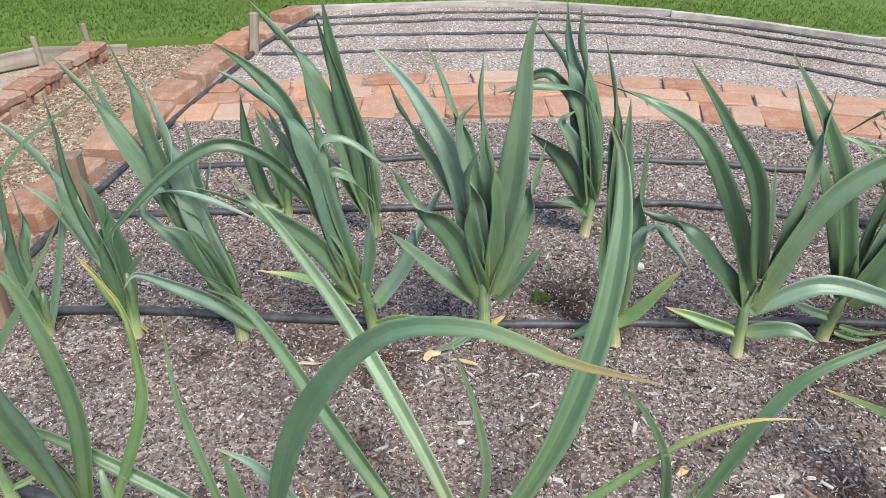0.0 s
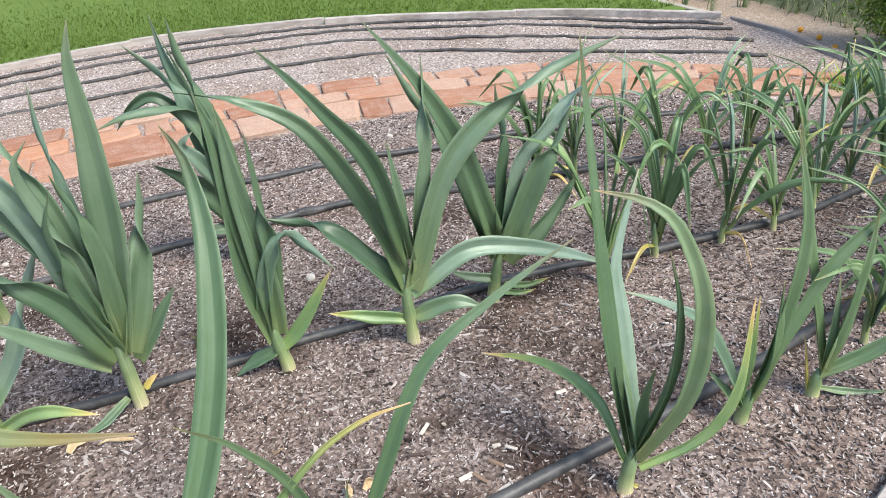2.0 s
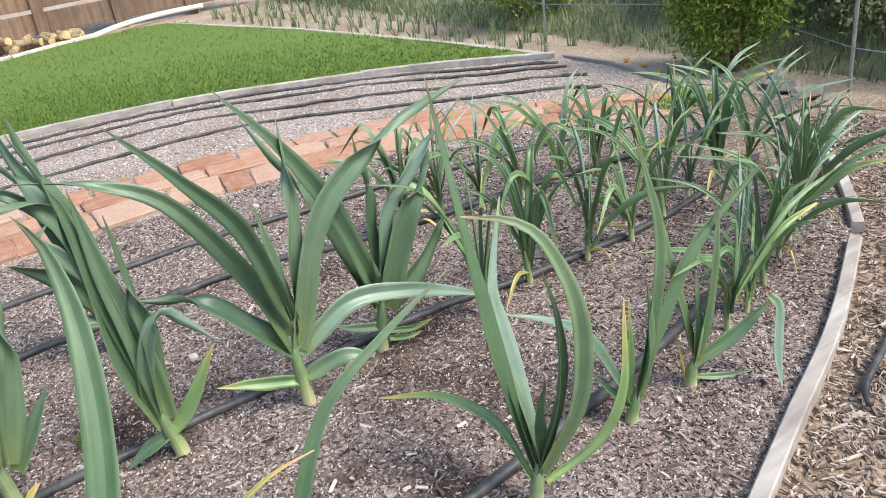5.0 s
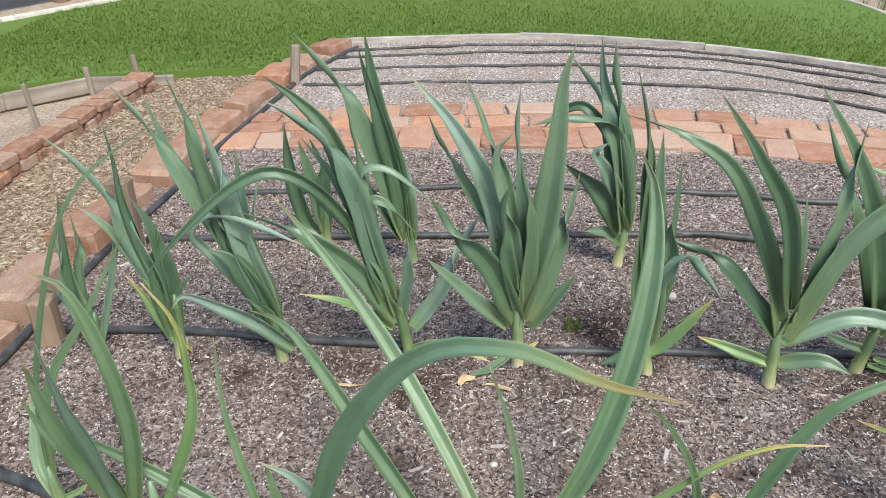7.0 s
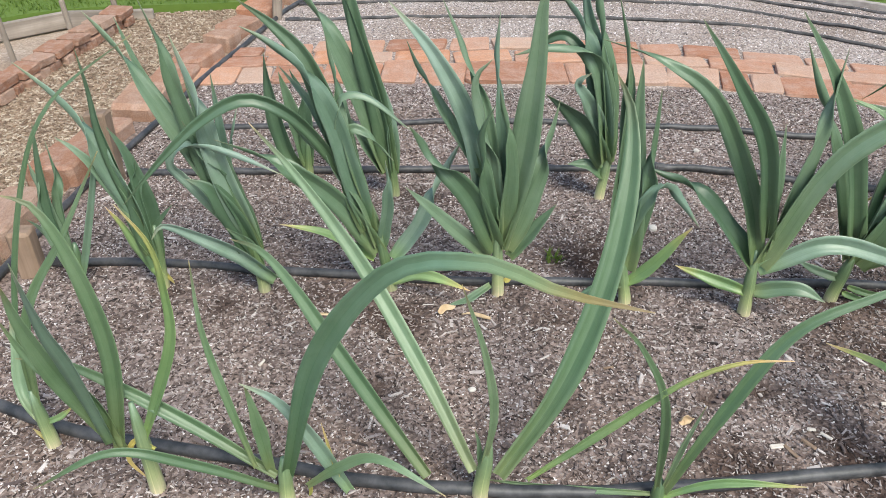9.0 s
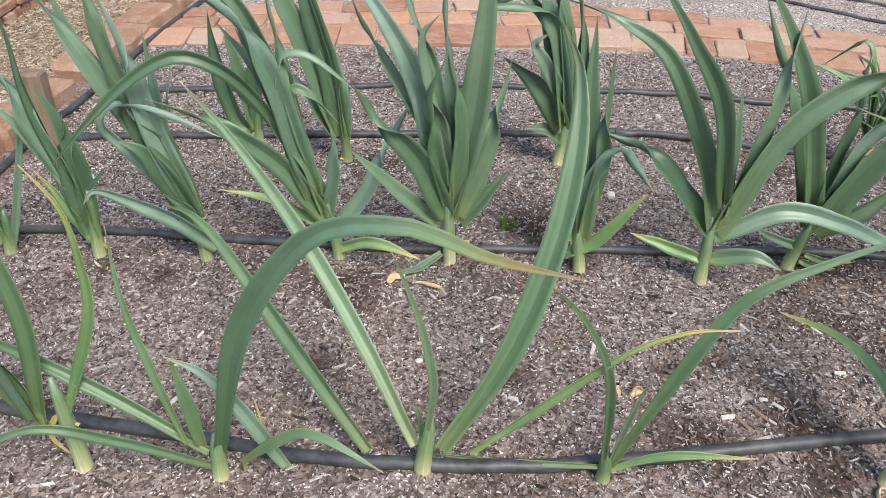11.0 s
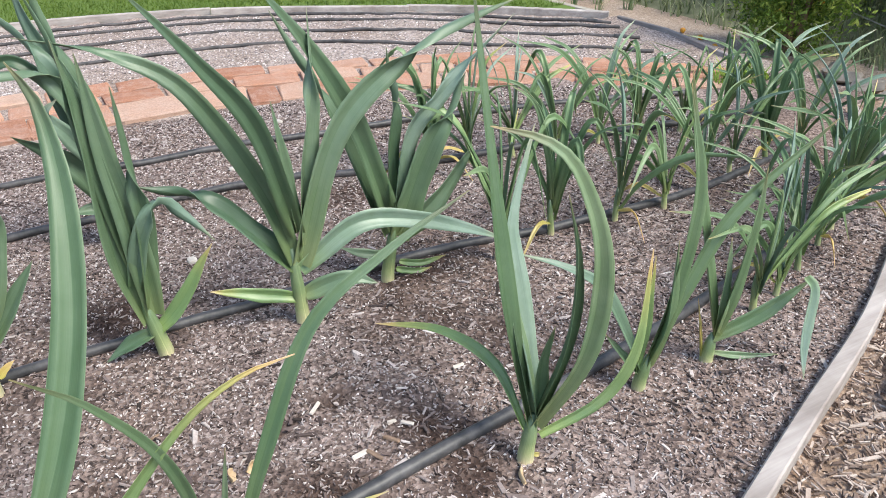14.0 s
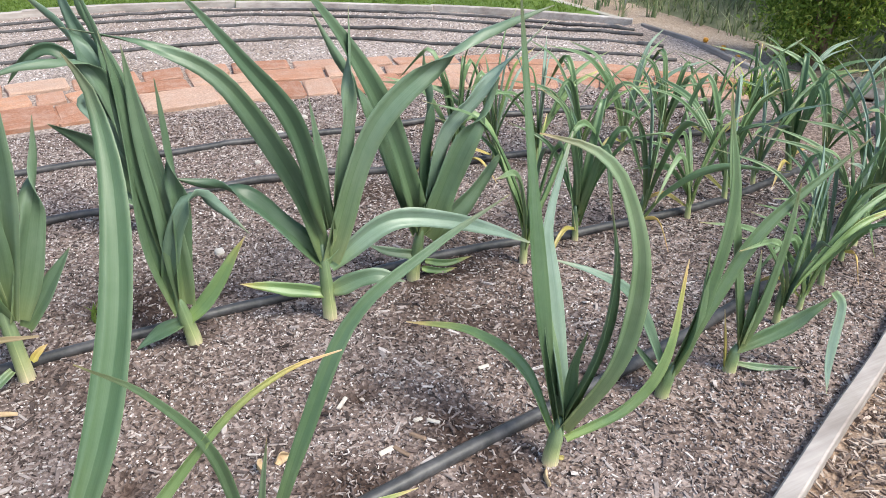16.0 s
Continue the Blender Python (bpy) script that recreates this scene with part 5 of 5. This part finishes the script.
def big_chip(x, y, yaw, sx, sy, material, seed):
    me = chamfered_box("wood_chip", sx, sy, 0.005, 0.0015, 0.001, seed)
    me.materials.append(material)
    ob = new("wood_chip", me)
    ob.matrix_basis = pose(x, y, soil_height(x, y) + 0.0035, 4, -3, yaw)
    return tagged(ob, "flat pale wood chip lying on the soil", "wood chip", "large chips")


def pebble(x, y, r, seed):
    bm = bmesh.new()
    bmesh.ops.create_icosphere(bm, subdivisions=2, radius=r)
    rn = random.Random(seed)
    for q in bm.verts:
        q.co = Vector((q.co.x * 1.25, q.co.y, q.co.z * 0.7)) * rn.uniform(0.9, 1.1)
    ob = part("pebble", bm, STONE, None)
    ob.matrix_basis = pose(x, y, soil_height(x, y) + r * 0.4, 0, 0, rn.uniform(0, 180))
    return tagged(ob, "small pale rounded pebble on the soil", "pebble", "pebbles")


for k, (x, y, yaw, length, wide) in enumerate(((0.465, 1.04, 20, 0.035, 0.022), (0.44, 1.03, 80, 0.028, 0.018), (0.1, 1.36, 165, 0.07, 0.012), (-0.02, 1.38, 40, 0.05, 0.016), (-0.33, 1.36, 12, 0.09, 0.007), (0.84, 0.8, 70, 0.05, 0.012))):
    dry_scrap(x, y, yaw, length, wide, 900 + k)
for k, (x, y, yaw, sx, sy) in enumerate(((0.616, 1.127, 40, 0.032, 0.007), (0.66, 0.972, -65, 0.035, 0.008), (0.64, 0.985, 5, 0.028, 0.009), (0.72, 1.03, 0, 0.016, 0.007), (0.7, 0.99, -55, 0.032, 0.008), (0.898, 1.107, 0, 0.022, 0.007), (0.74, 1.01, -50, 0.024, 0.006), (0.35, 1.2, 15, 0.022, 0.006), (-0.4, 1.2, 70, 0.02, 0.006))):
    big_chip(x, y, yaw, sx, sy, POSTWOOD if k % 3 == 1 else PALECHIP, 930 + k)
for k, (x, y, r) in enumerate(((0.558, 1.79, 0.012), (0.93, 2.49, 0.011), (0.058, 1.127, 0.007), (0.8, 2.3, 0.009), (-0.2, 2.3, 0.009), (1.05, 2.6, 0.01))):
    pebble(x, y, r, 960 + k)

# small weed seedlings
wx, wy = RNG.uniform(-0.02, 0.02, 26) + 0.27, RNG.uniform(-0.02, 0.02, 26) + 1.62
weed = blades("weed_seedling", np.stack([wx, wy, wx * 0], 1), RNG.uniform(0.01, 0.03, 26), np.full(26, 0.006), np.full(26, 0.8), GRASS, RNG)
tagged(weed, "tiny green weed seedling in bare soil", "weed")


wx, wy = RNG.uniform(-0.12, 0.12, 160) + 2.72, RNG.uniform(-0.07, 0.07, 160) + 2.1
weed = blades("weed_patch", np.stack([wx, wy, wx * 0 - 0.01], 1), RNG.uniform(0.03, 0.1, 160), RNG.uniform(0.006, 0.014, 160), RNG.uniform(0.3, 1.0, 160), BUSHLEAF, RNG)
tagged(weed, "yellow-green weeds at the end of the bed", "weed", kind="stuff")


# ---------- onion bed past the lawn ----------
u, v = np.meshgrid(np.linspace(0, 1, 26), np.arange(4))
u, v = (u.ravel() + RNG.normal(0, 0.008, 104)).repeat(11), v.ravel().repeat(11)
n = len(u)
ox = 3.2 - 0.75 * u + 0.24 * v + 0.25 * u * u + RNG.normal(0, 0.012, n)
oy = 3.5 + 4.4 * u + RNG.normal(0, 0.014, n)
onions = blades("onion_rows", np.stack([ox, oy, 0 * ox - 0.07], 1), RNG.uniform(0.06, 0.17, n), RNG.uniform(0.006, 0.011, n), RNG.uniform(0.2, 0.9, n), FARLEAF, RNG)
tagged(onions, "rows of thin green onion tops beyond the lawn", "onions", kind="stuff")


# ---------- shrubs ----------
def leafy(name, x, y, rx, ry, h, count, leaf, material, label, category, seed, fruit=0):
    rng = np.random.default_rng(seed)
    root = thing(name, (x, y, -0.07), label, category)
    for k in range(5):
        a = rng.uniform(0, 6.28)
        tip = np.array((math.cos(a) * rx * 0.6, math.sin(a) * ry * 0.6, h * rng.uniform(0.55, 0.9)))
        path = np.array([(0.02 * math.cos(a), 0.02 * math.sin(a), 0), tip * (0.25, 0.25, 0.35), tip * (0.6, 0.6, 0.7), tip])
        vv, ff, uv = swept(path, [0.022, 0.016, 0.01, 0.004], 6)
        mesh_object("trunk" if k == 0 else "limb", vv, ff, POSTWOOD, root, "", True)
    clumps = []
    for k in range(70):
        d = rng.normal(0, 1, 3)
        d /= np.linalg.norm(d)
        r = rng.uniform(0.55, 1.0)
        clumps.append((d[0] * rx * r, d[1] * ry * r, h * (0.54 + 0.46 * d[2] * r)))
    clumps = np.array(clumps)
    pick = clumps[rng.integers(0, len(clumps), count)] + rng.normal(0, 1, (count, 3)) * (rx * 0.16, ry * 0.16, h * 0.08)
    pick[:, 2] = np.maximum(pick[:, 2], 0.02)
    a, b = rng.normal(0, 1, (count, 3)), rng.normal(0, 1, (count, 3))
    a /= np.linalg.norm(a, axis=1, keepdims=True)
    b -= a * (a * b).sum(1, keepdims=True)
    b /= np.linalg.norm(b, axis=1, keepdims=True)
    size = rng.uniform(0.6, 1.2, (count, 1)) * leaf
    bend = np.cross(a, b) * size * 0.25
    vv = np.stack([pick - a * size, pick + b * size * 0.42 + bend, pick + a * size, pick - b * size * 0.42 + bend], 1).reshape(-1, 3)
    k = np.arange(count) * 4
    mesh_object("crown", vv.tolist(), [(i, i + 1, i + 2, i + 3) for i in k.tolist()], material, root)
    for q in range(fruit):
        bm = bmesh.new()
        bmesh.ops.create_uvsphere(bm, u_segments=10, v_segments=8, radius=0.014)
        c = clumps[rng.integers(0, len(clumps))]
        bmesh.ops.translate(bm, vec=Vector(c), verts=bm.verts)
        part("fruit", bm, FRUIT, root, "small orange citrus fruit")
    return root


leafy("citrus_bush", 3.4, 2.42, 0.27, 0.29, 0.88, 17000, 0.0155, BUSHLEAF, "dense dark green citrus bush with small orange fruit", "bush", 1, 5)
leafy("shrub", 3.9, 1.75, 0.5, 0.5, 0.95, 7000, 0.016, SHRUBLEAF, "grey-green shrub behind the wire fence", "shrub", 2)
leafy("shrub", 3.8, 1.1, 0.42, 0.45, 0.7, 6000, 0.016, SHRUBLEAF, "grey-green shrub behind the wire fence", "shrub", 3)
leafy("shrub", 4.2, 3.3, 0.4, 0.5, 0.55, 6000, 0.016, SHRUBLEAF, "dark low shrub behind the onion bed", "shrub", 4)
leafy("citrus_bush", 3.75, 4.4, 0.4, 0.5, 0.75, 7000, 0.017, BUSHLEAF, "dark green bush at the end of the onion bed", "bush", 5)
leafy("shrub", 4.7, 2.5, 0.7, 0.7, 1.0, 7000, 0.02, SHRUBLEAF, "tall grey-green shrub on the slope", "shrub", 6)
for k, (x, y, r, h) in enumerate(((4.15, 2.1, 0.45, 0.9), (4.3, 2.95, 0.5, 0.8), (4.6, 1.2, 0.5, 1.0), (5.2, 3.6, 0.7, 1.1), (5.3, 2.2, 0.7, 1.4))):
    leafy("shrub", x, y, r, r, h, 7000, 0.021, SHRUBLEAF, "loose grey-green scrub bush on the slope", "shrub", 40 + k)
for k, (x, y, r, h) in enumerate(((4.0, 6.5, 0.42, 0.7), (3.95, 7.7, 0.5, 0.8), (4.5, 5.5, 0.4, 0.7))):
    leafy("shrub", x, y, r, r, h, 6000, 0.02, BUSHLEAF, "dark green shrub behind the onion rows", "shrub", 60 + k)
rnd = random.Random(21)
for x, y in ((3.3, 2.98), (3.27, 2.83), (3.05, 2.22), (3.2, 2.67), (2.99, 1.55)):
    bm = bmesh.new()
    bmesh.ops.create_uvsphere(bm, u_segments=12, v_segments=8, radius=0.014)
    for q in bm.verts:
        q.co.z *= 0.92
    o = part("fallen_fruit", bm, FRUIT, None)
    o.location = (x, y, -0.057)
    tagged(o, "fallen orange citrus fruit on the dirt", "fruit", "fallen fruit")

# slope with rough grass behind the fence
gx, gy = RNG.uniform(3.5, 6.8, 30000), RNG.uniform(0.0, 8.6, 30000)
gz = (gx - 3.5) * 0.313 - 0.09
slope = mesh_object("grass_slope", [(3.2, -12, -0.3), (3.5, -12, -0.09), (14, -12, 3.2), (3.2, 16, -0.3), (3.5, 16, -0.09), (14, 16, 3.2)], [(0, 1, 4, 3), (1, 2, 5, 4)], SLOPE)
tagged(slope, "rough green grassy slope behind the fence", "slope", kind="structure")
rough = blades("slope_grass", np.stack([gx, gy, gz], 1), RNG.uniform(0.04, 0.13, 30000), RNG.uniform(0.004, 0.01, 30000), RNG.uniform(0.3, 1.2, 30000), SHRUBLEAF, RNG)
tagged(rough, "rough grey-green grass on the slope", "grass", kind="stuff")

# border rocks
for k, (x, y) in enumerate(((3.24, 2.0), (3.2, 1.88), (3.17, 1.77), (3.12, 1.67), (3.07, 1.57), (3.04, 1.46), (3.0, 1.34), (3.3, 2.1))):
    me = chamfered_box("rock", 0.12, 0.06, 0.045, 0.016, 0.01, 300 + k)
    me.materials.append(ROCK)
    o = new("border_rock", me)
    o.matrix_basis = pose(x, y, -0.045, rnd.uniform(-12, 12), rnd.uniform(-12, 12), rnd.uniform(0, 180)) @ Matrix.Scale(rnd.uniform(0.8, 1.3), 4)
    tagged(o, "brown-grey border rock along the dirt path", "rock", "border rocks")


# ---------- fences ----------
wire_fence = thing("wire_fence", (0, 0, 0), "wire fence on thin steel posts", "fence")
posts_at = [(3.16, 0.9), (3.24, 1.72), (3.75, 2.75), (3.45, 3.8), (3.75, 5.2), (3.4, 7.0)]
for x, y in posts_at:
    v, f, uv = swept(np.array([(x, y, -0.1), (x, y, 0.6), (x, y, 1.25)]), [0.008, 0.008, 0.008], 8)
    mesh_object("fence_post", v, f, METAL, wire_fence, "thin galvanised steel post")
for z in (0.15, 0.35, 0.55, 0.75, 0.95, 1.15):
    v, f, uv = swept(np.array([(x, y, z) for x, y in posts_at]), 0.003, 5)
    mesh_object("wire", v, f, METAL, wire_fence)

board_fence = thing("board_fence", (0, 0, 0), "old brown wooden board fence behind the lawn", "fence")
fence_line = [(-4.4, 4.3), (-3.3, 6.1), (-2.0, 7.9), (0.1, 8.85), (1.4, 8.75), (2.6, 8.6), (3.4, 8.3)]
fl = smooth_line(fence_line, 14)
for i in range(14):
    a, b = fl[i], fl[i + 1]
    post_ob = post("fence_post", a[0], a[1], 0.11, 0.11, 1.5, "", (0, rnd.uniform(-2, 2)), math.degrees(math.atan2(*(b - a)[::-1])), FENCEWOOD)
    post_ob.parent = board_fence
    for key in ("label", "category"):
        if key in post_ob:
            del post_ob[key]
    for q in range(6):
        z = 0.02 + q * 0.24
        plank(board_fence, a, b, 0.03, z, z + 0.2, FENCEWOOD, seed=400 + i * 7 + q)


# ---------- firewood ----------
def log(x, y, z, r, length, yaw, tip, seed):
    rn = random.Random(seed)
    root = thing("firewood_log", (x, y, z), "cut firewood log with a pale yellow end", "log", "firewood pile")
    root.matrix_basis = pose(x, y, z, tip, 0, yaw)
    path = np.array([(0, -length / 2, 0), (0, -length * 0.2, 0), (0, length * 0.2, 0), (0, length / 2, 0)])
    v, f, uv = swept(path, [r * rn.uniform(0.9, 1.1) for _ in range(4)], 9, cap=False)
    mesh_object("bark", v, f, LOGBARK, root, "", True)
    for e in (-1, 1):
        v = [(r * 1.0 * math.cos(6.283 * k / 9), e * length * 0.497, r * 1.0 * math.sin(6.283 * k / 9)) for k in range(9)]
        mesh_object("cut_end", v, [tuple(range(9))], LOGEND, root, "pale yellow sawn log end")


rnd = random.Random(8)
for k in range(150):
    u = rnd.random()
    x = -0.7 + 2.2 * u
    top = 0.3 * (1 - 0.75 * u) * rnd.random()
    r = rnd.uniform(0.018, 0.042) * (1.3 - 0.4 * u)
    log(x, 8.0 + rnd.uniform(-0.12, 0.3) - 0.1 * (u > 0.7), -0.05 + r + top, r, rnd.uniform(0.1, 0.2), rnd.uniform(-70, 70), rnd.uniform(-12, 12), k)

pipe = smooth_line([(1.62, 8.0), (1.85, 8.25), (2.1, 8.42), (2.45, 8.5), (2.8, 8.45)], 30)
v, f, uv = swept(np.c_[pipe, np.full(31, 0.0)], 0.025, 10)
tagged(mesh_object("white_pipe", v, f, WHITE, smooth=True), "long white plastic pipe lying by the fence", "pipe")
